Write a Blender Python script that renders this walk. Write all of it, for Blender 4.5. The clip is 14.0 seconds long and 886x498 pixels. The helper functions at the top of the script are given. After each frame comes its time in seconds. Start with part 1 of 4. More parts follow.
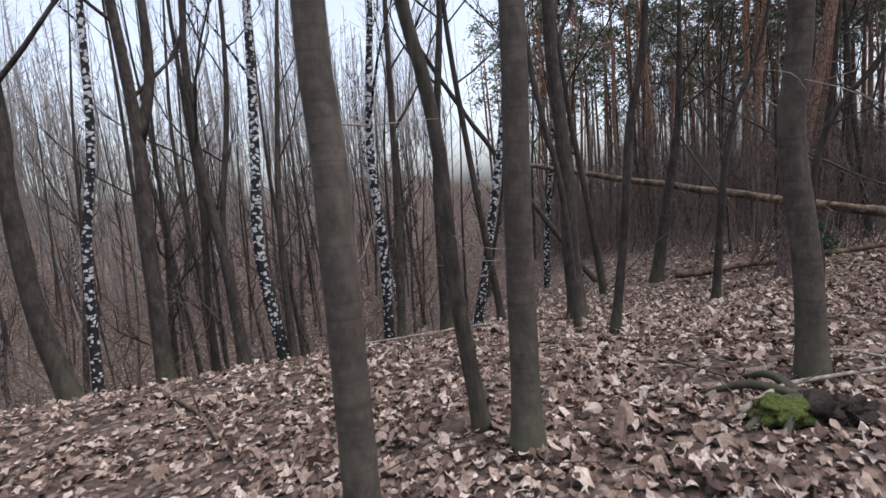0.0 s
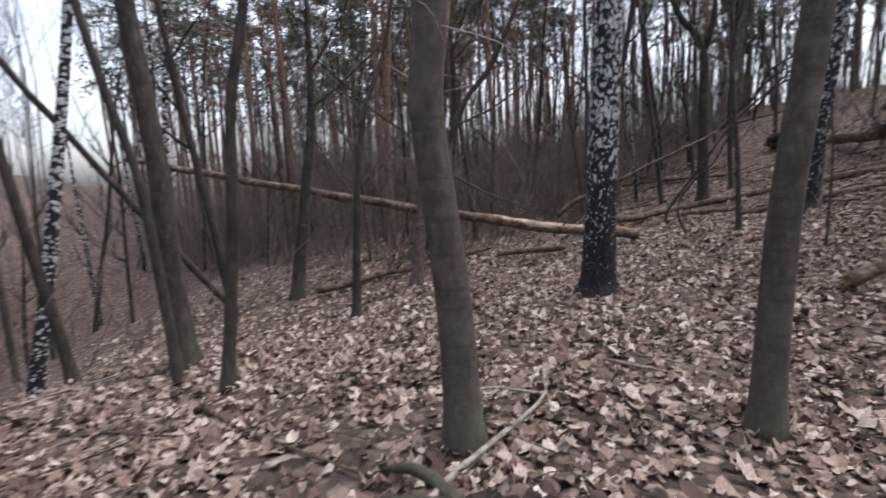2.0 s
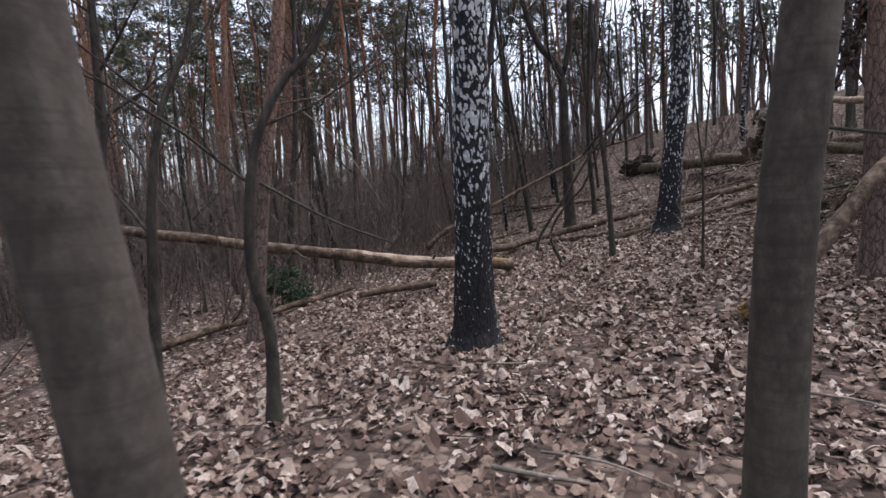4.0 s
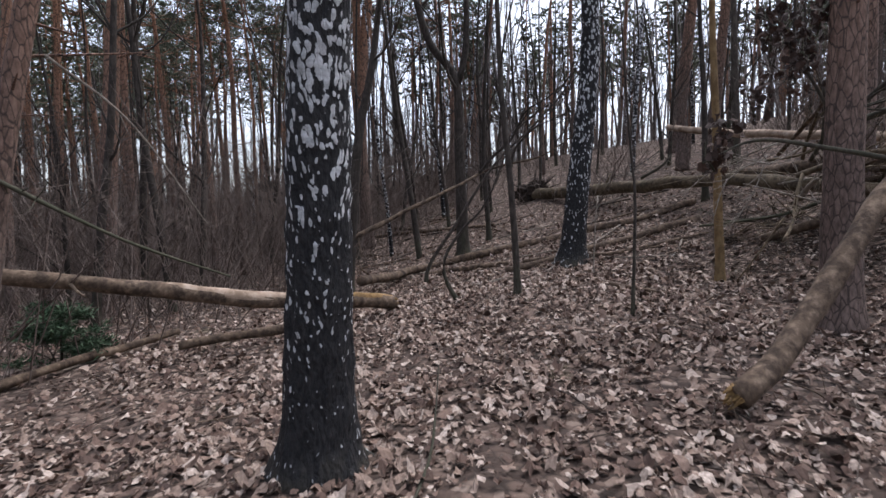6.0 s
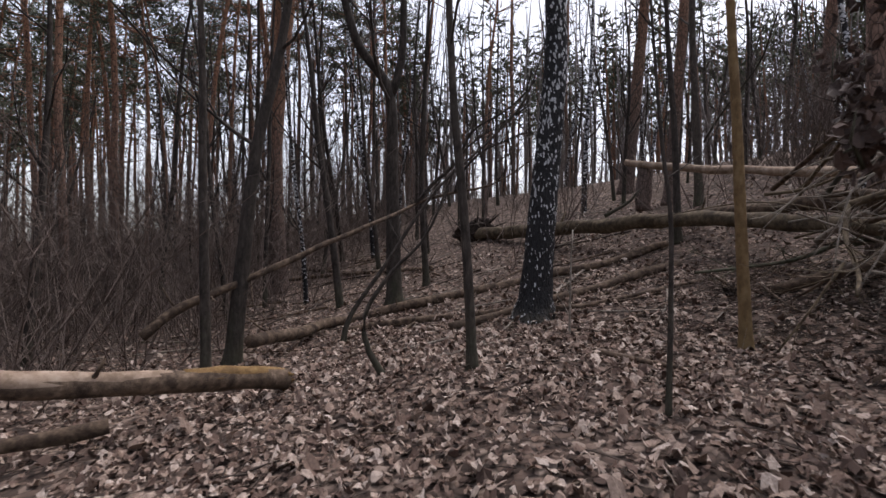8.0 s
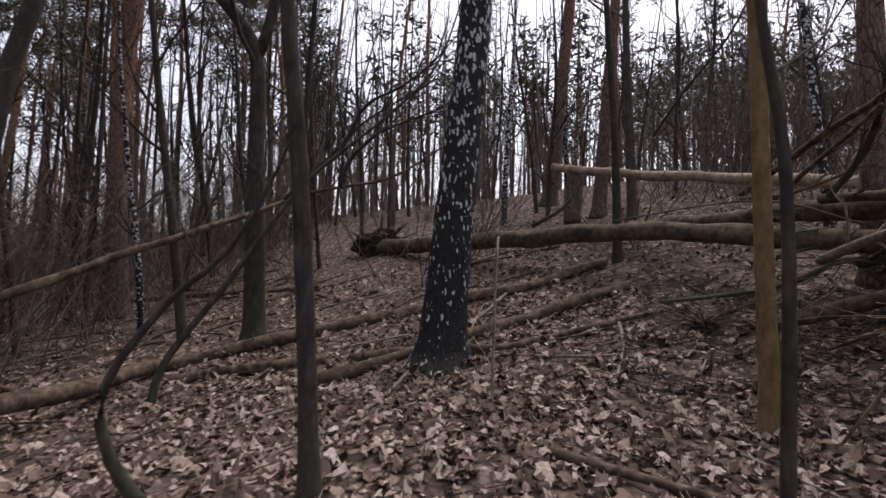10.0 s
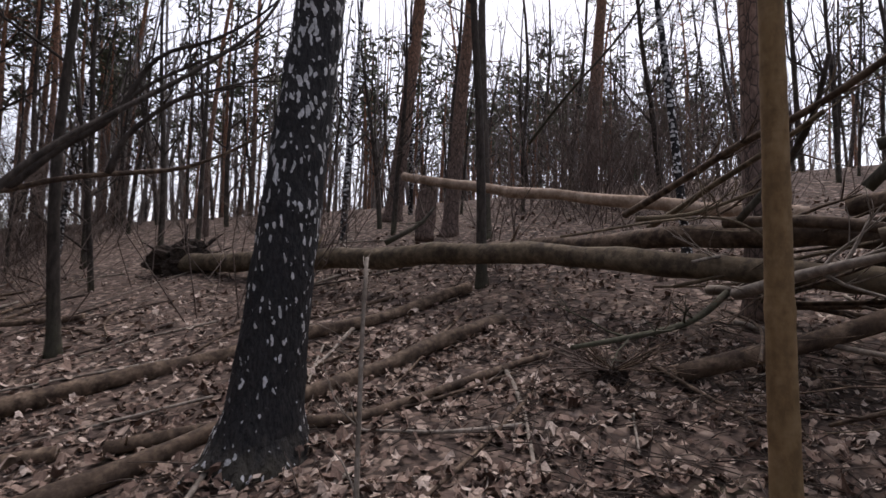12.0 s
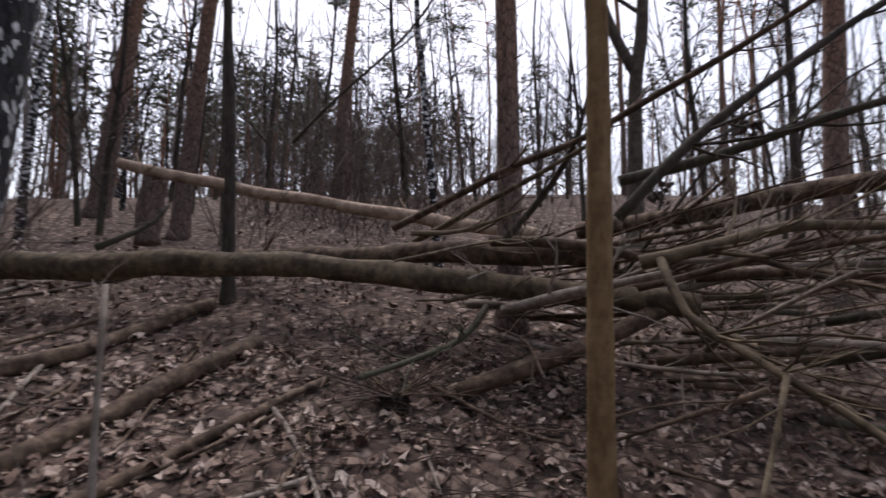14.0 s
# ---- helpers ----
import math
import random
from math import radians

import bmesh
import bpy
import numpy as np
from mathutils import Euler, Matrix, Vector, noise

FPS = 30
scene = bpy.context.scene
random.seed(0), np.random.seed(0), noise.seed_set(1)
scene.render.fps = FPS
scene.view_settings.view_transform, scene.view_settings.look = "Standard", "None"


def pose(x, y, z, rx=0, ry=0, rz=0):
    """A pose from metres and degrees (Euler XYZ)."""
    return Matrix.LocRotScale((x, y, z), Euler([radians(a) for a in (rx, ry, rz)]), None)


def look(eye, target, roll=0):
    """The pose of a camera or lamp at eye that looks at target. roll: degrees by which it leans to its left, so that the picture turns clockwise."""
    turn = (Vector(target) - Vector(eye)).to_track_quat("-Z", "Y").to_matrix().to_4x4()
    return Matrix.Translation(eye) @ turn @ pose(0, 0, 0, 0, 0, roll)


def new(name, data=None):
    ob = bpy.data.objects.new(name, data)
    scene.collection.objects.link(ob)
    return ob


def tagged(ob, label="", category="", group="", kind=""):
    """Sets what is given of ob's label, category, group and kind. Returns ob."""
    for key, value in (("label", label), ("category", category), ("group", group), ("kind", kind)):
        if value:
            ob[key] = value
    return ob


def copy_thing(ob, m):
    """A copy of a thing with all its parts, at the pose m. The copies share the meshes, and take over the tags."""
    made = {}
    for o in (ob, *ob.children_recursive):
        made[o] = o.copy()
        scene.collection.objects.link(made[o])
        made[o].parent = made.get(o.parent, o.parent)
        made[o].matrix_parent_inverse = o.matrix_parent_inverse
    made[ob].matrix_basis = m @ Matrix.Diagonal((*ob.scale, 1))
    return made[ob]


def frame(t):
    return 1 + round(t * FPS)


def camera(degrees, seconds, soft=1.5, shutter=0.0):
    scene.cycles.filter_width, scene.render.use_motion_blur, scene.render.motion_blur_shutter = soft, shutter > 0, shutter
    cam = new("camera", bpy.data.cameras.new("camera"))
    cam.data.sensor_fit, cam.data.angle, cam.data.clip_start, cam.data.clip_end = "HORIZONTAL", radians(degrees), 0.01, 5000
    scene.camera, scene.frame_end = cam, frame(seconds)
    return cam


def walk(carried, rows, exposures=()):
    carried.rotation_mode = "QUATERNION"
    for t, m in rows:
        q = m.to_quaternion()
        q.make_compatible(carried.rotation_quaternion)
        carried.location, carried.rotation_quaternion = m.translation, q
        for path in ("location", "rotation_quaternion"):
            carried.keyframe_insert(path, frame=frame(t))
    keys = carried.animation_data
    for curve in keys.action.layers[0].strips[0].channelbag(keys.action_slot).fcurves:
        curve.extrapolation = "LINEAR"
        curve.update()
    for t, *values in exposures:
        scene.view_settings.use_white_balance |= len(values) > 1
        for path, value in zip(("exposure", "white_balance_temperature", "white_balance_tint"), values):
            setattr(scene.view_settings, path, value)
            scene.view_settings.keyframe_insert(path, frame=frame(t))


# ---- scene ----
cam = camera(80.5, 14.0, shutter=0.3)
PATH = [
    (0, 0.075, -0.017, 1.663, 83.00, 5.19, -8.40),
    (0.5, 0.343, 0.402, 1.666, 83.08, 4.82, -9.22),
    (1, 0.619, 0.815, 1.567, 82.11, 4.07, -22.53),
    (1.5, 0.902, 1.140, 1.573, 81.05, 5.10, -32.23),
    (2, 1.263, 1.428, 1.516, 81.19, 2.71, -44.86),
    (2.5, 1.588, 1.742, 1.451, 83.84, 4.52, -53.24),
    (2.7, 1.710, 1.846, 1.443, 84.18, 5.66, -53.10),
    (4.8, 3.404, 2.454, 1.348, 84.23, 2.38, -61.16),
    (5, 3.618, 2.555, 1.358, 84.47, 2.53, -61.41),
    (5.5, 4.218, 2.819, 1.330, 85.12, 1.94, -67.22),
    (6, 4.738, 3.046, 1.302, 85.95, 1.24, -70.61),
    (6.5, 5.262, 3.292, 1.324, 88.47, 0.69, -70.56),
    (7, 5.797, 3.543, 1.255, 89.68, 0.01, -76.01),
    (9.3, 8.922, 3.834, 1.175, 91.70, 0.01, -79.78),
    (9.5, 9.127, 3.840, 1.171, 91.81, -0.13, -81.78),
    (10, 9.760, 3.781, 1.211, 92.60, -0.84, -86.98),
    (10.5, 10.284, 3.759, 1.214, 93.27, -0.56, -88.44),
    (11, 10.728, 3.819, 1.303, 93.72, -1.49, -93.97),
    (11.5, 11.154, 3.911, 1.365, 94.63, -1.02, -101.23),
    (12, 11.548, 3.893, 1.350, 94.80, -1.10, -105.53),
    (12.5, 11.870, 3.897, 1.456, 94.83, -2.16, -110.43),
    (13, 12.132, 3.966, 1.503, 95.41, -1.07, -119.77),
    (13.5, 12.240, 4.039, 1.497, 95.46, -0.10, -124.65),
    (14, 12.222, 3.976, 1.477, 95.60, -0.08, -134.45),
]
EXPOSURES = [(0, 0.98, 6050, 12), (0.5, 0.66, 6000, 11), (1.0, 1.0, 6100, 13), (1.5, 1.25, 6100, 13.5), (2.7, 1.12, 6100, 13.5), (5, 1.15, 6050, 12.5), (6, 1.12, 6050, 13), (7, 0.86, 6200, 14), (9.5, 0.74, 6600, 18), (12, 0.74, 6500, 18), (12.5, 0.86, 6550, 18.5), (13, 0.78, 6450, 18), (14, 0.8, 6350, 18)]
walk(cam, [(t, pose(x, y, z, rx, ry, rz)) for t, x, y, z, rx, ry, rz in PATH], EXPOSURES)
# ---- light: overcast late-winter sky, faint broad sun ----
world = bpy.data.worlds.new("overcast_sky")
scene.world = world
world.use_nodes = True
wt = world.node_tree
wt.nodes.clear()
w_out = wt.nodes.new("ShaderNodeOutputWorld")
w_bg = wt.nodes.new("ShaderNodeBackground")
w_sky = wt.nodes.new("ShaderNodeTexSky")
w_sky.sky_type = "NISHITA"
w_sky.sun_disc = False
w_sky.sun_elevation = radians(66)
w_sky.sun_rotation = radians(120)
w_sky.air_density, w_sky.dust_density, w_sky.ozone_density = 1.0, 3.0, 1.0
w_hsv = wt.nodes.new("ShaderNodeHueSaturation")
w_hsv.inputs["Saturation"].default_value = 0.42
wt.links.new(w_sky.outputs[0], w_hsv.inputs["Color"])
wt.links.new(w_hsv.outputs[0], w_bg.inputs["Color"])
w_bg.inputs["Strength"].default_value = 0.15
wt.links.new(w_bg.outputs[0], w_out.inputs["Surface"])
sun_data = bpy.data.lights.new("sun", "SUN")
sun_data.energy, sun_data.angle, sun_data.color = 1.5, radians(40), (1.0, 0.96, 0.92)
sun = new("sun", sun_data)
sun.matrix_world = look((8.8, -5.1, 40), (0, 0, 40 - 22.8))


# ---- materials ----
def shader(name, rough=0.85):
    m = bpy.data.materials.new(name)
    m.use_nodes = True
    nt = m.node_tree
    bsdf = nt.nodes["Principled BSDF"]
    bsdf.inputs["Roughness"].default_value = rough
    bsdf.inputs["Specular IOR Level"].default_value = 0.25
    return m, nt, bsdf


def node(nt, kind, **values):
    n = nt.nodes.new(kind)
    for key, value in values.items():
        n.inputs[key].default_value = value
    return n


def ramp_node(nt, source, stops):
    n = nt.nodes.new("ShaderNodeValToRGB")
    while len(n.color_ramp.elements) < len(stops):
        n.color_ramp.elements.new(0.5)
    for e, (p, c) in zip(n.color_ramp.elements, stops):
        e.position, e.color = p, (*c, 1)
    nt.links.new(source, n.inputs[0])
    return n.outputs[0]


def mix(nt, factor, a, b):
    n = nt.nodes.new("ShaderNodeMix")
    n.data_type = "RGBA"
    for sock, value in ((n.inputs[0], factor), (n.inputs[6], a), (n.inputs[7], b)):
        if isinstance(value, bpy.types.NodeSocket):
            nt.links.new(value, sock)
        elif isinstance(value, tuple):
            sock.default_value = (*value, 1)
        else:
            sock.default_value = value
    return n.outputs[2]


def maths(nt, op, a, b):
    n = nt.nodes.new("ShaderNodeMath")
    n.operation = op
    for sock, value in ((n.inputs[0], a), (n.inputs[1], b)):
        if isinstance(value, bpy.types.NodeSocket):
            nt.links.new(value, sock)
        else:
            sock.default_value = value
    return n.outputs[0]


def coords(nt, scale=(1, 1, 1), turn=(0, 0, 0)):
    c = nt.nodes.new("ShaderNodeTexCoord")
    mp = nt.nodes.new("ShaderNodeMapping")
    mp.inputs["Scale"].default_value = scale
    mp.inputs["Rotation"].default_value = turn
    nt.links.new(c.outputs["Object"], mp.inputs[0])
    return mp.outputs[0]


def height_of(nt):
    c = nt.nodes.new("ShaderNodeTexCoord")
    s = nt.nodes.new("ShaderNodeSeparateXYZ")
    nt.links.new(c.outputs["Object"], s.inputs[0])
    return s.outputs[2]


def noise_of(nt, vec, scale, detail=4.0, rough=0.6, wavy=0.0):
    n = node(nt, "ShaderNodeTexNoise", Scale=scale, Detail=detail, Roughness=rough, Distortion=wavy)
    nt.links.new(vec, n.inputs["Vector"])
    return n.outputs[0]


def bump(nt, bsdf, height, strength, distance=0.02):
    b = node(nt, "ShaderNodeBump", Strength=strength, Distance=distance)
    nt.links.new(height, b.inputs["Height"])
    nt.links.new(b.outputs[0], bsdf.inputs["Normal"])


def bark(name, dark, mid, light, grain=(14, 14, 3), algae=0.0, relief=0.5, stripes=0.0):
    """Bark with vertical grain, blotches and a film of algae low on the stem."""
    m, nt, bsdf = shader(name, 0.9)
    fine = noise_of(nt, coords(nt, grain), 1.6, 6)
    big = noise_of(nt, coords(nt, (3, 3, 1.2)), 1.0, 3)
    col = ramp_node(nt, fine, [(0.30, dark), (0.5, mid), (0.72, light)])
    col = mix(nt, maths(nt, "MULTIPLY", big, 0.4), col, mid)
    blotch = noise_of(nt, coords(nt, (2.6, 2.6, 2.0)), 2.0, 5, 0.7)
    col = mix(nt, ramp_node(nt, blotch, [(0.48, (0, 0, 0)), (0.62, (0.75, 0.75, 0.75))]), col, dark)
    if stripes:
        rings = noise_of(nt, coords(nt, (1.5, 1.5, 28)), 1.0, 3)
        col = mix(nt, maths(nt, "MULTIPLY", ramp_node(nt, rings, [(0.52, (0, 0, 0)), (0.66, (1, 1, 1))]), stripes), col, dark)
    info = nt.nodes.new("ShaderNodeObjectInfo")
    col = mix(nt, maths(nt, "MULTIPLY", info.outputs["Random"], 0.35), col, dark)
    if algae:
        patch = noise_of(nt, coords(nt, (5, 5, 2)), 1.3, 3)
        low = ramp_node(nt, maths(nt, "ADD", maths(nt, "MULTIPLY", height_of(nt), -0.45), patch), [(0.10, (0, 0, 0)), (0.65, (1, 1, 1))])
        col = mix(nt, maths(nt, "MULTIPLY", low, algae), col, (0.10, 0.115, 0.06))
    nt.links.new(col, bsdf.inputs["Base Color"])
    bump(nt, bsdf, fine, relief)
    return m


BARK_SMOOTH = bark("smooth_bark", (0.038, 0.031, 0.026), (0.085, 0.07, 0.058), (0.145, 0.124, 0.103), (9, 9, 5), 0.45, 0.35, 0.5)
BARK_BARE = bark("brown_bark", (0.02, 0.016, 0.0135), (0.054, 0.044, 0.037), (0.108, 0.089, 0.075), (14, 14, 4), 0.3, 0.5)
BARK_SAPLING = bark("ochre_bark", (0.115, 0.072, 0.034), (0.22, 0.145, 0.07), (0.30, 0.21, 0.115), (12, 12, 6), 0.2, 0.25, 0.25)
BARK_LOG = bark("log_bark", (0.024, 0.016, 0.012), (0.12, 0.084, 0.058), (0.29, 0.215, 0.155), (7, 7, 7), 0.0, 0.6)
BARK_MOSSLOG = bark("greenish_log_bark", (0.034, 0.025, 0.017), (0.135, 0.103, 0.066), (0.28, 0.222, 0.15), (6, 6, 6), 0.0, 0.5)
WOOD_PALE = bark("pale_bare_wood", (0.16, 0.11, 0.075), (0.37, 0.28, 0.21), (0.58, 0.48, 0.39), (5, 5, 5), 0.0, 0.3)
WOOD_ROT = bark("ochre_rotten_wood", (0.10, 0.06, 0.025), (0.26, 0.16, 0.065), (0.40, 0.27, 0.13), (9, 9, 9), 0.0, 0.6)
TWIG = bark("twig_bark", (0.03, 0.022, 0.018), (0.07, 0.053, 0.043), (0.13, 0.104, 0.085), (20, 20, 20), 0.0, 0.2)
TWIG_PALE = bark("pale_twig_bark", (0.11, 0.09, 0.072), (0.25, 0.215, 0.18), (0.40, 0.36, 0.31), (14, 14, 14), 0.0, 0.3)
TWIG_BROWN = bark("undergrowth_bark", (0.07, 0.053, 0.045), (0.14, 0.108, 0.092), (0.22, 0.18, 0.155), (14, 14, 5), 0.0, 0.2)
# far stems: distance haze is mixed into this colour, hence paler than near bark
BARK_FAR = bark("hazy_far_bark", (0.13, 0.115, 0.105), (0.22, 0.195, 0.18), (0.3, 0.275, 0.255), (8, 8, 3), 0.0, 0.2)
ROTTEN = bark("rotten_bark", (0.010, 0.007, 0.006), (0.035, 0.025, 0.019), (0.09, 0.068, 0.052), (22, 22, 22), 0.0, 1.0)
MOSS = bark("green_moss", (0.015, 0.022, 0.006), (0.06, 0.075, 0.014), (0.13, 0.15, 0.03), (30, 30, 30), 0.0, 0.9)


def birch_bark(name, low, high, least, most, size=(10.0, 10.0, 5.2), lean=0.2, ragged=0.4):
    """Black plated bark with long pale flecks; their share grows with height from least to most."""
    m, nt, bsdf = shader(name, 0.8)
    edge = noise_of(nt, coords(nt, (40, 40, 18)), 1.0, 4)
    torn = noise_of(nt, coords(nt, (26, 26, 13)), 1.0, 3, 0.6, 0.4)
    warp = node(nt, "ShaderNodeTexNoise", Scale=7.0, Detail=3.0)
    vec = coords(nt, (1, 1, 1), (lean, -lean, 0.0))
    nt.links.new(vec, warp.inputs["Vector"])
    shift = nt.nodes.new("ShaderNodeVectorMath")
    shift.operation = "MULTIPLY_ADD"
    nt.links.new(warp.outputs["Color"], shift.inputs[0])
    shift.inputs[1].default_value = (0.10, 0.10, 0.14)
    nt.links.new(vec, shift.inputs[2])
    scaled = nt.nodes.new("ShaderNodeVectorMath")
    scaled.operation = "MULTIPLY"
    nt.links.new(shift.outputs[0], scaled.inputs[0])
    scaled.inputs[1].default_value = size
    cells = node(nt, "ShaderNodeTexVoronoi", Scale=1.0)
    nt.links.new(scaled.outputs[0], cells.inputs["Vector"])
    rise = node(nt, "ShaderNodeMapRange")
    for key, value in (("From Min", low), ("From Max", high), ("To Min", least), ("To Max", most)):
        rise.inputs[key].default_value = value
    nt.links.new(height_of(nt), rise.inputs["Value"])
    big = noise_of(nt, coords(nt, (3, 3, 2)), 1.0, 2)
    reach = maths(nt, "ADD", rise.outputs[0], maths(nt, "MULTIPLY", maths(nt, "SUBTRACT", torn, 0.5), ragged))
    reach = maths(nt, "ADD", reach, maths(nt, "MULTIPLY", maths(nt, "SUBTRACT", big, 0.5), ragged))
    amount = maths(nt, "ADD", maths(nt, "SUBTRACT", reach, cells.outputs["Distance"]), 0.5)
    mask = ramp_node(nt, amount, [(0.49, (0, 0, 0)), (0.53, (1, 1, 1))])
    black = ramp_node(nt, edge, [(0.3, (0.006, 0.006, 0.008)), (0.7, (0.031, 0.029, 0.029))])
    white = ramp_node(nt, noise_of(nt, coords(nt, (6, 6, 22)), 1.0, 4), [(0.3, (0.27, 0.27, 0.27)), (0.62, (0.56, 0.56, 0.57))])
    algae = ramp_node(nt, maths(nt, "ADD", maths(nt, "MULTIPLY", height_of(nt), -1.3), noise_of(nt, coords(nt, (6, 6, 4)), 1.0, 3)), [(0.25, (0, 0, 0)), (0.6, (1, 1, 1))])
    black = mix(nt, maths(nt, "MULTIPLY", algae, 0.5), black, (0.075, 0.065, 0.045))
    nt.links.new(mix(nt, mask, black, white), bsdf.inputs["Base Color"])
    bump(nt, bsdf, maths(nt, "SUBTRACT", edge, maths(nt, "MULTIPLY", cells.outputs["Distance"], 0.8)), 0.9, 0.02)
    return m


BARK_BIRCH = birch_bark("black_birch_bark", 0.4, 2.3, 0.17, 0.46, (30.0, 30.0, 8.5), 0.22, 0.5)
BARK_BIRCH_DARK = birch_bark("dark_birch_bark", 0.3, 3.0, 0.20, 0.37, (22.0, 22.0, 7.5), 0.12, 0.7)
BARK_WHITE = birch_bark("white_birch_bark", -0.6, 2.4, 0.28, 0.47, (12.0, 12.0, 17.0), 0.0)


def pine_bark():
    """Grey-brown plates low down, thin orange bark higher up the stem."""
    m, nt, bsdf = shader("pine_bark", 0.9)
    plates = node(nt, "ShaderNodeTexVoronoi", Scale=1.0)
    plates.feature = "DISTANCE_TO_EDGE"
    nt.links.new(coords(nt, (16, 16, 6)), plates.inputs["Vector"])
    grain = noise_of(nt, coords(nt, (20, 20, 8)), 1.2, 5)
    low = ramp_node(nt, grain, [(0.3, (0.06, 0.043, 0.036)), (0.7, (0.215, 0.155, 0.13))])
    high = ramp_node(nt, grain, [(0.3, (0.17, 0.085, 0.05)), (0.7, (0.36, 0.19, 0.115))])
    rise = node(nt, "ShaderNodeMapRange")
    for key, value in (("From Min", 1.5), ("From Max", 8.0)):
        rise.inputs[key].default_value = value
    nt.links.new(height_of(nt), rise.inputs["Value"])
    crack = ramp_node(nt, plates.outputs["Distance"], [(0.0, (0, 0, 0)), (0.09, (1, 1, 1))])
    col = mix(nt, rise.outputs[0], low, high)
    col = mix(nt, crack, (0.04, 0.03, 0.026), col)
    nt.links.new(col, bsdf.inputs["Base Color"])
    bump(nt, bsdf, maths(nt, "ADD", plates.outputs["Distance"], maths(nt, "MULTIPLY", grain, 0.3)), 0.6)
    return m


BARK_PINE = pine_bark()


def leaf_material(name, stops, rough=0.75):
    m, nt, bsdf = shader(name, rough)
    geo = nt.nodes.new("ShaderNodeNewGeometry")
    info = nt.nodes.new("ShaderNodeObjectInfo")
    pick = maths(nt, "FRACT", maths(nt, "ADD", geo.outputs["Random Per Island"], info.outputs["Random"]), 0.0)
    col = ramp_node(nt, pick, stops)
    vein = noise_of(nt, coords(nt), 60, 3)
    col = mix(nt, ramp_node(nt, vein, [(0.35, (0.55, 0.55, 0.55)), (0.7, (0, 0, 0))]), col, (0.075, 0.05, 0.04))
    nt.links.new(col, bsdf.inputs["Base Color"])
    return m


LEAF = leaf_material("dry_leaf", [(0.0, (0.045, 0.028, 0.022)), (0.27, (0.12, 0.074, 0.056)), (0.48, (0.235, 0.16, 0.122)), (0.7, (0.36, 0.27, 0.215)), (0.9, (0.53, 0.43, 0.36)), (1.0, (0.62, 0.52, 0.445))])
LEAF_DARK = leaf_material("withered_leaf", [(0.0, (0.02, 0.014, 0.012)), (0.6, (0.05, 0.032, 0.026)), (1.0, (0.10, 0.06, 0.045))])
NEEDLE = leaf_material("pine_needles", [(0.0, (0.055, 0.072, 0.045)), (0.5, (0.095, 0.122, 0.075)), (1.0, (0.145, 0.17, 0.11))])
SPRUCE = leaf_material("spruce_needles", [(0.0, (0.015, 0.05, 0.025)), (0.5, (0.03, 0.085, 0.04)), (1.0, (0.05, 0.12, 0.055))])


def ground_material():
    """Brown leaf litter: overlapping leaf-sized cells on dark humus, with mossy patches."""
    m, nt, bsdf = shader("leaf_litter", 0.95)
    wobble = node(nt, "ShaderNodeTexNoise", Scale=9.0, Detail=3.0)
    vec = coords(nt)
    nt.links.new(vec, wobble.inputs["Vector"])
    shift = nt.nodes.new("ShaderNodeVectorMath")
    shift.operation = "MULTIPLY_ADD"
    nt.links.new(wobble.outputs["Color"], shift.inputs[0])
    shift.inputs[1].default_value = (0.09, 0.09, 0.09)
    nt.links.new(vec, shift.inputs[2])
    cells = node(nt, "ShaderNodeTexVoronoi", Scale=11.0)
    nt.links.new(shift.outputs[0], cells.inputs["Vector"])
    sep = nt.nodes.new("ShaderNodeSeparateColor")
    nt.links.new(cells.outputs["Color"], sep.inputs[0])
    col = ramp_node(nt, sep.outputs[0], [(0.0, (0.028, 0.019, 0.015)), (0.35, (0.068, 0.046, 0.036)), (0.7, (0.145, 0.102, 0.08)), (1.0, (0.31, 0.24, 0.195))])
    gap = ramp_node(nt, cells.outputs["Distance"], [(0.45, (0, 0, 0)), (0.8, (1, 1, 1))])
    col = mix(nt, gap, col, (0.025, 0.018, 0.014))
    patch = noise_of(nt, vec, 0.55, 4)
    col = mix(nt, ramp_node(nt, patch, [(0.42, (0.45, 0.45, 0.45)), (0.62, (0, 0, 0))]), col, (0.085, 0.06, 0.048))
    green = ramp_node(nt, noise_of(nt, vec, 0.9, 5), [(0.66, (0, 0, 0)), (0.78, (0.5, 0.5, 0.5))])
    col = mix(nt, green, col, (0.085, 0.085, 0.04))
    nt.links.new(col, bsdf.inputs["Base Color"])
    bump(nt, bsdf, maths(nt, "SUBTRACT", sep.outputs[1], cells.outputs["Distance"]), 0.8, 0.03)
    return m


LITTER = ground_material()


# ---- mesh helpers ----
class Shape:
    """Vertices and faces of one mesh under construction."""

    def __init__(self):
        self.v, self.f, self.n = [], [], 0

    def add(self, verts, faces):
        self.v.append(np.asarray(verts, float).reshape(-1, 3))
        self.f.extend(tuple(i + self.n for i in face) for face in faces)
        self.n += len(self.v[-1])

    def mesh(self, name, material, smooth=True):
        me = bpy.data.meshes.new(name)
        verts = np.concatenate(self.v) if self.v else np.zeros((0, 3))
        me.from_pydata(verts.tolist(), [], self.f)
        me.materials.append(material)
        me.polygons.foreach_set("use_smooth", [smooth] * len(me.polygons))
        me.update()
        return me


def part(name, shape, material, parent, label="", smooth=True, kind=""):
    ob = new(name, shape.mesh(name, material, smooth))
    ob.parent = parent
    return tagged(ob, label, kind=kind)


def thing(name, x, y, z, label, category, group=""):
    ob = new(name)
    ob.location = (x, y, z)
    return tagged(ob, label, category, group)


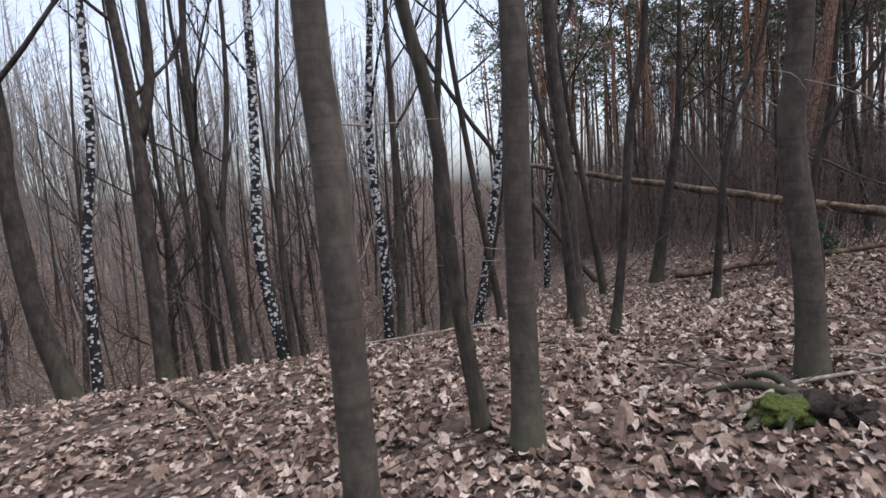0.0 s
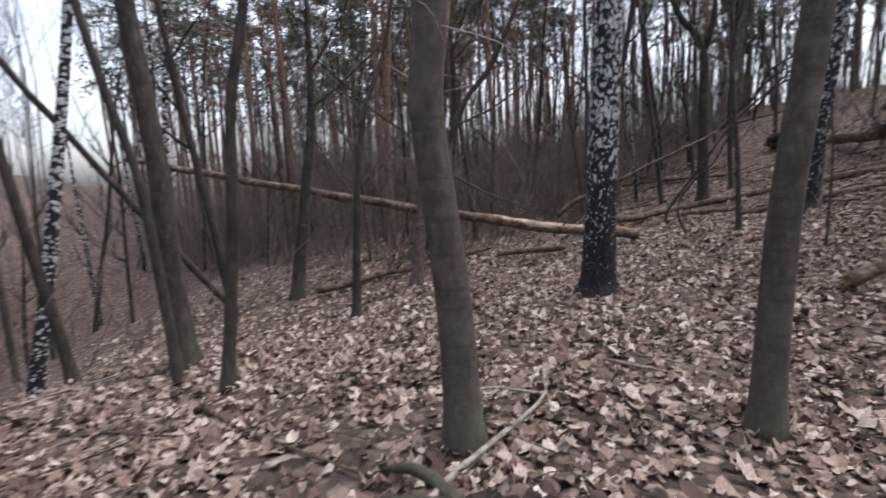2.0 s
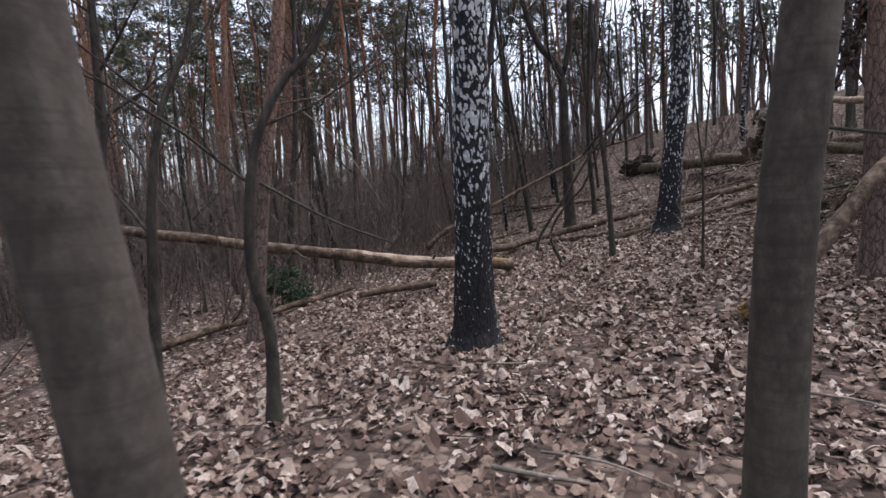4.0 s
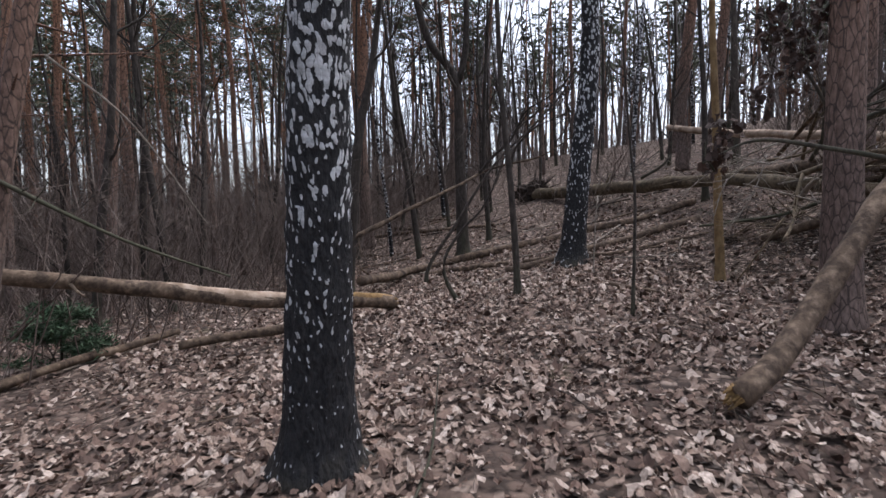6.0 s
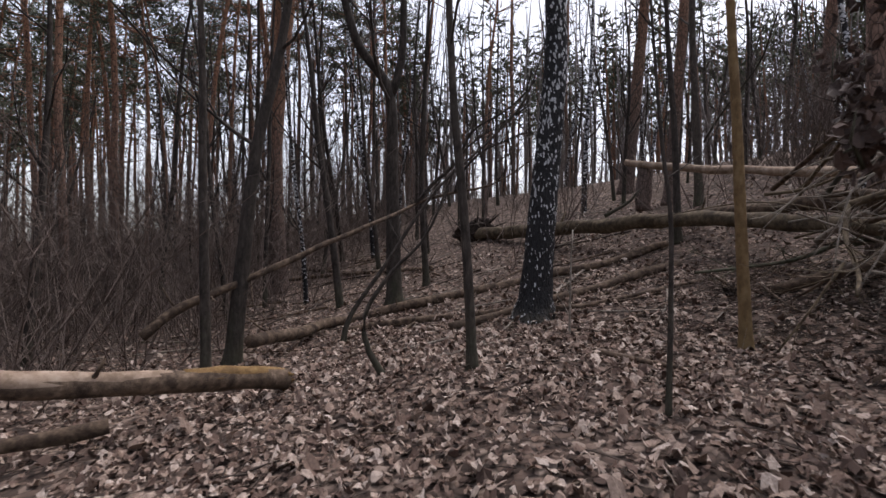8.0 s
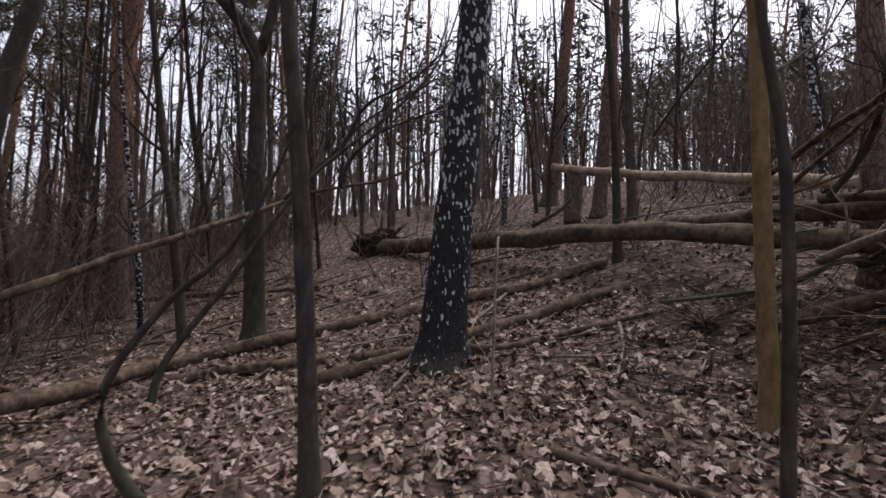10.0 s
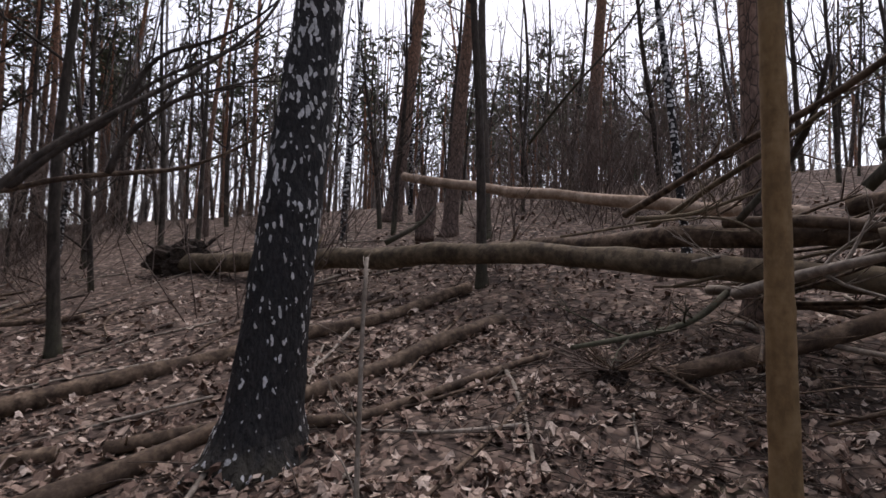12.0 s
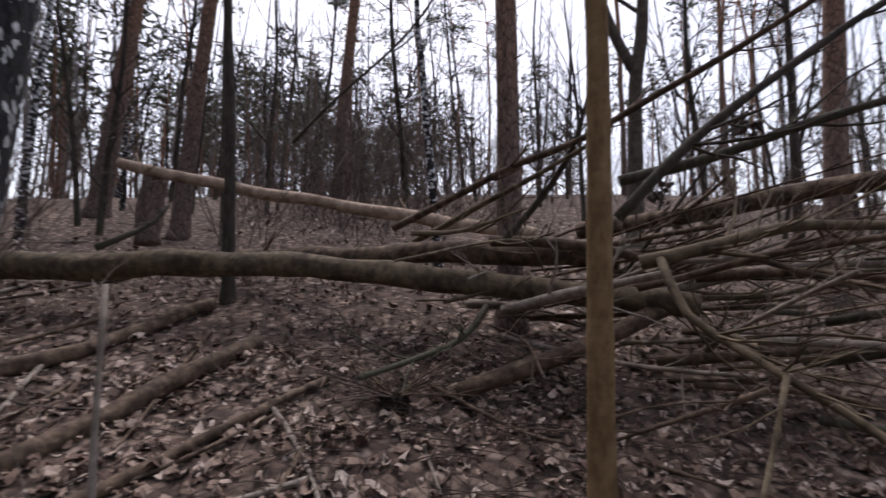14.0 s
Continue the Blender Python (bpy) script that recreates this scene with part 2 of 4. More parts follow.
def curve(ctrl, step):
    """Points along a smooth path through the control points."""
    p = np.asarray(ctrl, float)
    if len(p) == 2:
        n = max(2, int(np.linalg.norm(p[1] - p[0]) / step) + 1)
        return p[0] + np.linspace(0, 1, n)[:, None] * (p[1] - p[0])
    q = np.vstack([2 * p[0] - p[1], p, 2 * p[-1] - p[-2]])
    out = []
    for i in range(1, len(q) - 2):
        n = max(1, int(np.linalg.norm(q[i + 1] - q[i]) / step))
        s = (np.arange(n) / n)[:, None]
        a, b, c, d = q[i - 1], q[i], q[i + 1], q[i + 2]
        out.append(0.5 * (2 * b + (c - a) * s + (2 * a - 5 * b + 4 * c - d) * s**2 + (3 * b - 3 * c + d - a) * s**3))
    out.append(p[-1:])
    return np.concatenate(out)


def tube(shape, pts, radii, sides, rough=0.0, seed=0, capped=True, lumps=3.0):
    """A closed tapering tube round a path, with an uneven skin."""
    pts = np.asarray(pts, float)
    n = len(pts)
    radii = np.broadcast_to(np.asarray(radii, float), (n,))
    tan = np.gradient(pts, axis=0)
    tan /= np.linalg.norm(tan, axis=1)[:, None] + 1e-9
    side = np.cross(tan, (0.0, 0.0, 1.0) if abs(tan[0][2]) < 0.9 else (1.0, 0.0, 0.0))
    side /= np.linalg.norm(side, axis=1)[:, None] + 1e-9
    other = np.cross(tan, side)
    a = np.arange(sides) / sides * 2 * math.pi
    r = np.repeat(radii[:, None], sides, 1)
    if rough:
        for i in range(n):
            for j in range(sides):
                d = math.cos(a[j]), math.sin(a[j])
                r[i, j] *= 1 + rough * noise.noise((d[0] * lumps + seed, d[1] * lumps, float(i) * 0.35 + seed * 2))
    ring = pts[:, None, :] + r[:, :, None] * (np.cos(a)[None, :, None] * side[:, None, :] + np.sin(a)[None, :, None] * other[:, None, :])
    faces = []
    for i in range(n - 1):
        for j in range(sides):
            k = (j + 1) % sides
            faces.append((i * sides + j, i * sides + k, (i + 1) * sides + k, (i + 1) * sides + j))
    if capped:
        faces.append(tuple(range(sides - 1, -1, -1)))
        faces.append(tuple((n - 1) * sides + j for j in range(sides)))
    shape.add(ring.reshape(-1, 3), faces)


def soft(s, k=1.0):
    return k * np.logaddexp(0, s / k)


def rise_to(s, length, k=1.0):
    return soft(s, k) - soft(s - length, k)


def ground_z(x, y):
    """The lie of the land: a gentle bank, a rise to a crest in the east, a ravine in the north-west."""
    x, y = np.asarray(x, float), np.asarray(y, float)
    z = -0.3925 + 0.309 * rise_to(0.88 * (x - 13.5) - 0.47 * (y - 3), 16, 1.2) - 0.0345 * rise_to(y - 3.5, 20)
    z = z + 0.0769 * rise_to(3 - y, 20) * np.tanh(np.maximum(x, 0) / 10)
    for a, b, c in ((1.5, 2.5, 0.4327), (5.5, 4.5, 0.2364), (9, 2.5, 0.1335), (12.5, 4.0, 0.3726), (17, 6.5, 0.0761), (5.5, 9.0, -0.231)):
        z = z + c * np.exp(-((x - a) ** 2 + (y - b) ** 2) / 8.0)
    z = z - 0.11 * np.exp(-((x - 13.4) ** 2 + (y - 1.7) ** 2) / 1.6)
    s = (y - 7.7 - 0.2 * x) / 1.02
    k = 1 / (1 + np.exp(np.clip((x - 3.6 - 0.25 * np.maximum(s - 8, 0)) / (0.9 + 0.25 * np.maximum(s, 0)), -40, 40)))
    return z + k * (-0.4 * rise_to(s, 12, 0.5) + 0.27 * rise_to(s - 15, 34, 4.0) + 0.05 * np.maximum(s - 14, 0) * np.sin(x * 0.13 + 1.0) * (s < 70))


def gz(x, y):
    return float(ground_z(x, y))


# ---- ground: one sheet out to the horizon ----
def make_ground():
    def axis(lo, hi):
        fine = np.arange(lo, hi, 0.2)
        out = np.geomspace(0.6, 420, 34)
        return np.concatenate([lo - out[::-1], fine, hi + out])

    xs, ys = axis(-7, 25), axis(-9, 17)
    X, Y = np.meshgrid(xs, ys)
    Z = ground_z(X, Y)
    for (i, j), _ in np.ndenumerate(Z):
        if -12 < X[i, j] < 45 and -15 < Y[i, j] < 40:
            p = (X[i, j] * 1.3, Y[i, j] * 1.3, 0.0)
            Z[i, j] += 0.05 * noise.noise(p) + 0.02 * noise.noise((p[0] * 4, p[1] * 4, 3.0))
    nx, ny = len(xs), len(ys)
    faces = [(j * nx + i, j * nx + i + 1, (j + 1) * nx + i + 1, (j + 1) * nx + i) for j in range(ny - 1) for i in range(nx - 1)]
    s = Shape()
    s.add(np.stack([X, Y, Z], -1).reshape(-1, 3), faces)
    ob = new("ground", s.mesh("ground", LITTER))
    return tagged(ob, "woodland floor of brown dry leaf litter on a slope", "ground", kind="structure")


GROUND = make_ground()

# ---- trees ----
rng = random.Random(7)


def branch_of(shape, start, way, length, radius, level, r, bendup=0.25, sides=5, fine=None):
    """A wandering limb with its side shoots, down to fine twigs."""
    n = 6 if level == 0 else 4
    pts, d = [np.array(start, float)], np.array(way, float)
    for _ in range(n):
        d = d + np.array([r.uniform(-0.25, 0.25), r.uniform(-0.25, 0.25), r.uniform(-0.12, 0.2) + bendup * 0.35])
        d /= np.linalg.norm(d)
        pts.append(pts[-1] + d * length / n)
    tube(shape, pts, np.linspace(radius, radius * 0.3, n + 1), max(3, sides - level), capped=False)
    if level < 2:
        for k in range(5 if level == 0 else 3):
            i = r.randint(1, n - 1)
            side = np.array([r.uniform(-1, 1), r.uniform(-1, 1), r.uniform(0.0, 0.9)])
            w = (pts[i + 1] - pts[i]) / (length / n) * 0.8 + side * 0.8
            w /= np.linalg.norm(w)
            branch_of(shape if fine is None else fine, pts[i], w, length * r.uniform(0.3, 0.55), radius * 0.45, level + 1, r, bendup, sides)


def extend(ctrl, height, r):
    """Carries a stem on above its known points to its full height."""
    p = [np.array(c, float) for c in ctrl]
    d = p[-1] - p[-2]
    d = d / np.linalg.norm(d)
    d = d * 0.6 + np.array([0, 0, 0.5])
    d /= np.linalg.norm(d)
    while p[-1][2] < height:
        d = d + np.array([r.uniform(-0.07, 0.07), r.uniform(-0.07, 0.07), 0.04])
        d /= np.linalg.norm(d)
        p.append(p[-1] + d * 1.6)
    return p


LOOKS = {
    "smooth": ("beech_tree", BARK_SMOOTH, "smooth grey-brown stem with greenish base in leaf litter", "tree", 12, 0.04),
    "bare": ("bare_tree", BARK_BARE, "thin leafless dark brown stem rising from leaf litter", "tree", 10, 0.06),
    "sap": ("sapling", BARK_SAPLING, "straight ochre-brown young tree with faint bark rings", "tree", 9, 0.03),
    "birch": ("birch_tree", BARK_BIRCH, "old birch with black furrowed bark and pale flecks", "tree", 16, 0.10),
    "birch_dark": ("birch_tree", BARK_BIRCH_DARK, "leaning birch with almost black bark and grey flecks", "tree", 15, 0.10),
    "white": ("birch_tree", BARK_WHITE, "slender birch with white bark and dark marks", "tree", 13, 0.04),
    "pine": ("pine_tree", BARK_PINE, "tall pine with brown plated bark turning orange above", "tree", 18, 0.06),
}


def needles(shape, centre, size, count, r, drop=0.2):
    c = np.array(centre)
    verts, faces = [], []
    for k in range(count):
        d = np.array([r.gauss(0, 1), r.gauss(0, 1), r.gauss(0.25, 0.7)])
        d /= np.linalg.norm(d)
        side = np.cross(d, (r.gauss(0, 1), r.gauss(0, 1), r.gauss(0, 1)))
        side *= size * 0.10 / (np.linalg.norm(side) + 1e-6)
        o = c + np.array([r.gauss(0, 1), r.gauss(0, 1), r.gauss(0, 0.6)]) * size * 0.5
        verts += [o - side, o + side, o + d * size * r.uniform(0.5, 1.0)]
        faces.append((3 * k, 3 * k + 1, 3 * k + 2))
    shape.add(verts, faces)


def pine_crown(stem, height, r, start=0.5, limbs=26, tufts=6):
    wood, green = Shape(), Shape()
    for k in range(limbs):
        h = height * (start + (0.98 - start) * (k + r.random()) / limbs)
        i = int(np.argmin(np.abs(stem[:, 2] - h)))
        a = r.uniform(0, 2 * math.pi)
        reach = (1.0 - (h / height - start) / (1 - start)) ** 0.7 * 2.3 + 0.5
        way = np.array([math.cos(a), math.sin(a), r.uniform(-0.15, 0.45)])
        pts = [stem[i], stem[i] + way * reach * 0.5 + np.array([0, 0, 0.05]), stem[i] + way * reach + np.array([0, 0, reach * 0.12])]
        tube(wood, pts, [0.035, 0.025, 0.01], 3, capped=False)
        for q in range(tufts):
            s = r.uniform(0.45, 1.05)
            needles(green, stem[i] + way * reach * s + np.array([r.uniform(-0.3, 0.3), r.uniform(-0.3, 0.3), r.uniform(-0.05, 0.3)]), 0.36, 12, r)
    for k in range(9):
        h = height * r.uniform(0.16, start)
        i = int(np.argmin(np.abs(stem[:, 2] - h)))
        a = r.uniform(0, 2 * math.pi)
        way = np.array([math.cos(a), math.sin(a), r.uniform(-0.2, 0.25)]) * r.uniform(0.3, 1.3)
        tube(wood, [stem[i], stem[i] + way * 0.6, stem[i] + way], [0.018, 0.012, 0.004], 3, capped=False)
    return wood, green


def tree(look_of, x, y, radius, ctrl, height=None, limbs=5, low=None, label="", sides=14, step=0.16, seed=None, fork=None):
    """A standing tree: stem through the given points above its foot, limbs above, crown of twigs or needles."""
    name, material, text, category, tall, rough = LOOKS[look_of]
    r = random.Random(seed if seed is not None else int(x * 100) * 31 + int(y * 100))
    height = height or tall * r.uniform(0.9, 1.1)
    ob = thing(name, x, y, gz(x, y) - 0.03, label or text, category)
    stem = curve(extend([(0, 0, -0.1)] + [c for c in ctrl if c[2] > 0.02], height, r), step)
    h = stem[:, 2]
    wide = radius * np.clip(1.03 - 0.85 * (np.maximum(h, 0) / height) ** 0.9, 0.08, None) * (1 + (0.6 if look_of.startswith("birch") else 0.45) * np.exp(-np.maximum(h, 0) / max(0.12, radius)))
    if look_of == "sap":
        wide = wide * (1 + 0.07 * np.exp(-(((h + 0.1) % 0.52 - 0.26) / 0.03) ** 2))
    s = Shape()
    tube(s, stem, wide, sides, rough, seed=r.uniform(0, 50))
    part("trunk", s, material, ob)
    if look_of in ("birch", "birch_dark"):
        for k in range(6):
            b = 1.05 * k + r.uniform(-0.3, 0.3)
            way, reach = np.array([math.cos(b), math.sin(b), 0]), radius * r.uniform(0.7, 1.15)
            s = Shape()
            tube(s, curve([way * radius * 0.55 + np.array([0, 0, 0.42]), way * (radius * 0.95) + np.array([0, 0, 0.14]), way * (radius + reach) + np.array([0, 0, -0.06])], 0.05), radius * np.array([0.25, 0.30, 0.33, 0.33, 0.32, 0.3, 0.28, 0.25, 0.22, 0.2, 0.18, 0.16, 0.14, 0.13, 0.12, 0.11])[: len(curve([way * radius * 0.55 + np.array([0, 0, 0.42]), way * (radius * 0.95) + np.array([0, 0, 0.14]), way * (radius + reach) + np.array([0, 0, -0.06])], 0.05))], 10, 0.2, seed=k)
            part("root", s, material, ob)
    if fork:
        s = Shape()
        base = stem[int(np.argmin(np.abs(h - fork[0])))]
        arm = curve(extend([base, base + np.array(fork[1]), base + np.array(fork[2])], height * 0.9, r), 0.3)
        tube(s, arm, np.linspace(wide[int(np.argmin(np.abs(h - fork[0])))] * 0.85, 0.015, len(arm)), 10, rough)
        part("limb", s, material, ob)
    if look_of == "pine":
        wood, green = pine_crown(stem, height, r)
        part("limb_whorl", wood, material, ob, kind="stuff")
        part("crown", green, NEEDLE, ob, "sparse grey-green needle crown", smooth=False, kind="stuff")
    else:
        low = low or height * 0.35
        for k in range(limbs):
            hh = low + (height * 0.9 - low) * (k + r.random() * 0.8) / limbs
            i = int(np.argmin(np.abs(h - hh)))
            a = r.uniform(0, 2 * math.pi)
            way = np.array([math.cos(a), math.sin(a), r.uniform(0.4, 1.0)])
            s, fine = Shape(), Shape()
            branch_of(s, stem[i], way / np.linalg.norm(way), (height - hh) * r.uniform(0.25, 0.5) + 0.5, wide[i] * 0.4, 0, r, fine=fine)
            part("twig_spray", fine, material, part("limb", s, material, ob), kind="stuff")
    return ob


def shoot(ob, ctrl, r0, material=None, label=""):
    """A thin dry shoot on a standing tree, given in world places."""
    c = np.array(ob.location)
    pts = curve([np.array(p, float) - c for p in ctrl], 0.08)
    s = Shape()
    tube(s, pts, np.linspace(r0, r0 * 0.35, len(pts)), 5, 0.1)
    part("twig", s, material or TWIG_PALE, ob, label or "thin pale dry twig")


def log(name, ctrl, r0, r1, material, label, category="log", step=0.12, sides=12, rough=0.12, stubs=0, ends=None, group="", patches=()):
    """A lying stem or branch: bark skin, two sawn or broken ends, and stubs."""
    c = np.array(ctrl[0], float)
    ob = thing(name, *c, label, category, group)
    pts = curve([np.array(p, float) - c for p in ctrl], step)
    r = random.Random(int(abs(c[0] * 97 + c[1] * 57) * 10))
    bow = [noise.noise_vector((k * step * 1.1, c[0], c[1])) for k in range(len(pts))]
    pts = pts + np.array(bow) * min(0.05, r0 * 0.6)
    s = Shape()
    rad = np.linspace(r0, r1, len(pts))
    tube(s, pts, rad * (1 + 0.10 * np.array([noise.noise((k * step * 2.3, c[1], c[0])) for k in range(len(pts))])), sides, rough * 1.5, seed=r.uniform(0, 40), lumps=1.6)
    part("stem", s, material, ob)
    if ends:
        for which, mat in ends:
            i, sign = (0, -1) if which == "start" else (-1, 1)
            d = pts[0] - pts[1] if which == "start" else pts[-1] - pts[-2]
            d = d / np.linalg.norm(d)
            s = Shape()
            for k in range(16):
                side = np.cross(d, (r.gauss(0, 1), r.gauss(0, 1), r.gauss(0, 1)))
                side /= np.linalg.norm(side)
                o = pts[i] + side * rad[i] * r.uniform(0.1, 0.85)
                tube(s, [o - d * 0.03, o + d * r.uniform(0.02, 0.09) + side * 0.01], [rad[i] * 0.28, rad[i] * 0.06], 5)
            part("broken_end", s, mat, ob, "splintered broken wood")
    for first, last, mat, text in patches:
        i, j = int(len(pts) * first), int(len(pts) * last)
        s = Shape()
        tube(s, pts[i:j] + np.array([0, 0, 0.026]), rad[i:j] * 0.94 * np.sin(np.linspace(0.5, 2.7, j - i)) ** 0.3, sides, 0.2, seed=3.0, lumps=1.2)
        part("bare_wood", s, mat, ob, text)
    for k in range(stubs):
        i = r.randint(1, len(pts) - 2)
        a = np.array([r.gauss(0, 1), r.gauss(0, 1), r.gauss(0.4, 1)])
        a /= np.linalg.norm(a)
        s = Shape()
        ln = r.uniform(0.15, 0.6)
        tube(s, [pts[i], pts[i] + a * ln * 0.5, pts[i] + a * ln + np.array([0, 0, 0.05])], [rad[i] * 0.3, rad[i] * 0.2, rad[i] * 0.08], 6)
        part("branch_stub", s, material, ob)
    return ob
# ---- the trees along the walk ----
near_beech = tree("smooth", -0.07, 2.03, 0.079, [(0.0, 0.0, 0.51), (0.01, 0.0, 1.28), (0.02, 0.0, 1.93), (0.01, 0.0, 2.46)], height=11, low=5.0, sides=20)
tree("bare", 0.71, 3.36, 0.059, [(-0.12, 0.02, 1.12), (-0.14, 0.03, 1.94), (-0.21, 0.04, 2.48), (-0.29, 0.05, 2.87)])
mid_beech = tree("smooth", 0.89, 2.94, 0.090, [(0.04, -0.01, 1.37), (0.09, -0.02, 2.62)], sides=18)
bent_beech = tree("smooth", 3.19, 3.29, 0.101, [(-0.02, 0.02, 0.84), (-0.08, 0.09, 1.84), (-0.05, 0.05, 2.44)], sides=20, label="curved grey-brown stem with dark bark above")
tree("bare", 2.95, 6.00, 0.059, [(0.18, -0.07, 1.41), (0.27, -0.11, 2.51), (0.46, -0.19, 3.54)])
tree("bare", 3.18, 7.68, 0.144, [(-0.06, 0.02, 1.28), (-0.05, 0.02, 2.3), (-0.15, 0.05, 3.88), (-0.16, 0.05, 4.34)])
tree("bare", 2.82, 6.80, 0.053, [(-0.11, 0.04, 1.91), (-0.29, 0.1, 2.89), (-0.43, 0.15, 3.92)])
tree("white", 1.93, 9.68, 0.086, [(0.07, -0.01, 0.33), (0.4, -0.05, 1.9), (0.78, -0.1, 3.84), (1.06, -0.14, 5.46)])
tree("bare", 6.11, 10.50, 0.130, [(0.27, -0.15, 1.8), (0.5, -0.28, 3.47)], height=7.0)
tree("pine", 7.74, 8.83, 0.118, [(0.26, -0.17, 2.2), (0.64, -0.42, 4.7)])
tree("bare", -3.94, 7.13, 0.128, [(-0.02, -0.01, 0.11), (-0.19, -0.1, 1.35), (-0.23, -0.13, 2.82), (-0.18, -0.1, 3.56)])
tree("white", -3.88, 7.62, 0.071, [(0.01, 0.0, 0.13), (0.13, 0.07, 2.02), (0.36, 0.18, 3.53), (0.48, 0.25, 5.38)])
tree("bare", -3.23, 8.25, 0.130, [(0.0, 0.0, 0.16), (0.04, 0.02, 2.08), (0.12, 0.05, 3.82), (0.05, 0.02, 5.7)], fork=(3.6, (0.25, 0.1, 1.0), (0.3, 0.1, 2.4)))
tree("bare", -2.22, 8.89, 0.104, [(-0.01, -0.0, 0.36), (-0.07, -0.02, 1.91), (-0.24, -0.06, 3.48), (-0.24, -0.06, 5.21), (-0.17, -0.04, 6.05)])
tree("bare", -2.37, 9.27, 0.069, [(-0.0, -0.0, 0.48), (-0.01, -0.0, 2.52), (0.3, 0.08, 4.57), (0.43, 0.11, 6.38)])
tree("white", -1.62, 9.23, 0.107, [(-0.03, -0.01, 0.37), (-0.19, -0.04, 2.1), (-0.04, -0.01, 3.99), (0.11, 0.02, 6.24)])
tree("bare", -1.46, 9.16, 0.069, [(0.0, 0.0, 0.32), (0.04, 0.01, 2.5), (0.28, 0.05, 4.83), (0.44, 0.07, 6.17)])
tree("white", 0.23, 9.78, 0.101, [(0.01, -0.0, 0.35), (0.06, -0.0, 1.88), (0.02, -0.0, 3.97), (0.28, -0.0, 6.42)])
tree("bare", 0.42, 8.58, 0.076, [(0.0, -0.0, 0.07), (0.13, -0.01, 1.97), (0.22, -0.01, 4.22), (0.27, -0.01, 5.51)])
tree("bare", 1.32, 9.75, 0.104, [(0.02, -0.0, 0.44), (0.11, -0.01, 3.27), (0.42, -0.04, 6.13)])
tree("bare", 2.28, 9.02, 0.072, [(-0.03, 0.01, 0.28), (-0.24, 0.06, 2.02), (-0.38, 0.09, 3.32), (-0.53, 0.13, 4.96)])
tree("birch", 7.38, 4.81, 0.202, [(-0.0, 0.0, -0.08), (0.0, -0.08, 1.86), (0.0, -0.15, 3.24)], height=16, low=7.0, sides=44, step=0.05)
tree("smooth", 4.60, 2.19, 0.093, [(0.0, -0.04, 1.26), (0.02, -0.13, 2.28)], sides=20)
tree("pine", 11.18, 0.96, 0.188, [(0.0, 0.01, 1.91), (0.01, 0.01, 3.4)])
tree("bare", 5.06, 5.23, 0.051, [(0.04, -0.02, 0.71), (-0.03, 0.02, 1.19), (0.01, -0.0, 1.79), (0.1, -0.06, 2.18), (0.27, -0.16, 2.52), (0.44, -0.27, 2.72)], height=4.5, low=1.5, limbs=6)
tree("pine", 12.51, 13.29, 0.193, [(0.38, -0.27, 5.66), (0.47, -0.34, 6.79)])
tree("pine", 20.91, 11.52, 0.237, [(-0.05, 0.1, 4.32), (0.15, -0.29, 8.99)])
tree("bare", 17.43, 6.98, 0.163, [(-0.02, 0.05, 2.62), (-0.04, 0.11, 4.42), (-0.27, 0.71, 5.41)], fork=(4.3, (0.1, -0.2, 0.8), (0.1, -0.25, 1.9)))
tree("bare", 18.94, 6.68, 0.076, [(-0.03, 0.12, 2.51), (0.0, -0.02, 5.87)])
dark_birch = tree("birch_dark", 15.4, 4.11, 0.236, [(-0.0, 0.01, -0.11), (0.12, -0.15, 1.75), (0.28, -0.35, 4.04)], height=15, low=6.5, sides=36, step=0.06)
tree("bare", 12.50, 4.60, 0.055, [(-0.01, 0.04, 0.84), (-0.02, 0.1, 1.77), (-0.04, 0.2, 2.91)])
tree("sap", 13.49, 1.726, 0.067, [(-0.02, 0.02, 0.47), (-0.055, 0.06, 1.26), (-0.11, 0.115, 2.52)], sides=20, low=5.0, step=0.05)
tree("bare", 11.16, 2.99, 0.022, [(-0.0, -0.01, 0.34), (-0.01, -0.02, 0.88), (-0.01, -0.02, 1.49), (0.02, 0.04, 2.13)], height=4.5, limbs=3, sides=10)
tree("bare", 5.65, 7.85, 0.07, [(0.08, -0.05, 1.15), (0.17, -0.1, 2.3), (0.35, -0.16, 3.2), (0.7, -0.22, 4.0)], height=6.0, low=1.5, limbs=8)
tree("bare", 14.21, 8.51, 0.128, [(0.0, -0.0, 0.07), (0.09, -0.1, 1.56), (0.23, -0.25, 3.36), (0.44, -0.48, 4.75)])
tree("pine", 20.97, 11.75, 0.208, [(0.03, -0.04, 4.82), (0.02, -0.03, 7.66)])
tree("bare", 13.34, 8.31, 0.072, [(-0.04, 0.04, 2.52), (-0.05, 0.05, 4.1)])
tree("bare", 12.72, 5.56, 0.036, [(-0.1, 0.21, 0.28), (-0.12, 0.25, 0.68), (0.01, -0.02, 1.15), (0.2, -0.42, 1.66)], height=2.4, limbs=4, low=1.2, sides=10)
tree("bare", 15.25, 7.19, 0.042, [(0.06, -0.1, 0.44), (0.38, -0.61, 1.3), (0.66, -1.07, 2.11), (0.91, -1.47, 2.71), (1.47, -2.36, 3.68), (1.83, -2.94, 4.53)], height=6.0, low=3.6, limbs=3)
tree("pine", 25.89, 1.42, 0.229, [(-0.05, -0.3, 3.0), (-0.11, -0.61, 6.31)])
tree("pine", 22.78, 0.66, 0.173, [(-0.06, -0.19, 2.79), (-0.12, -0.39, 5.44)])
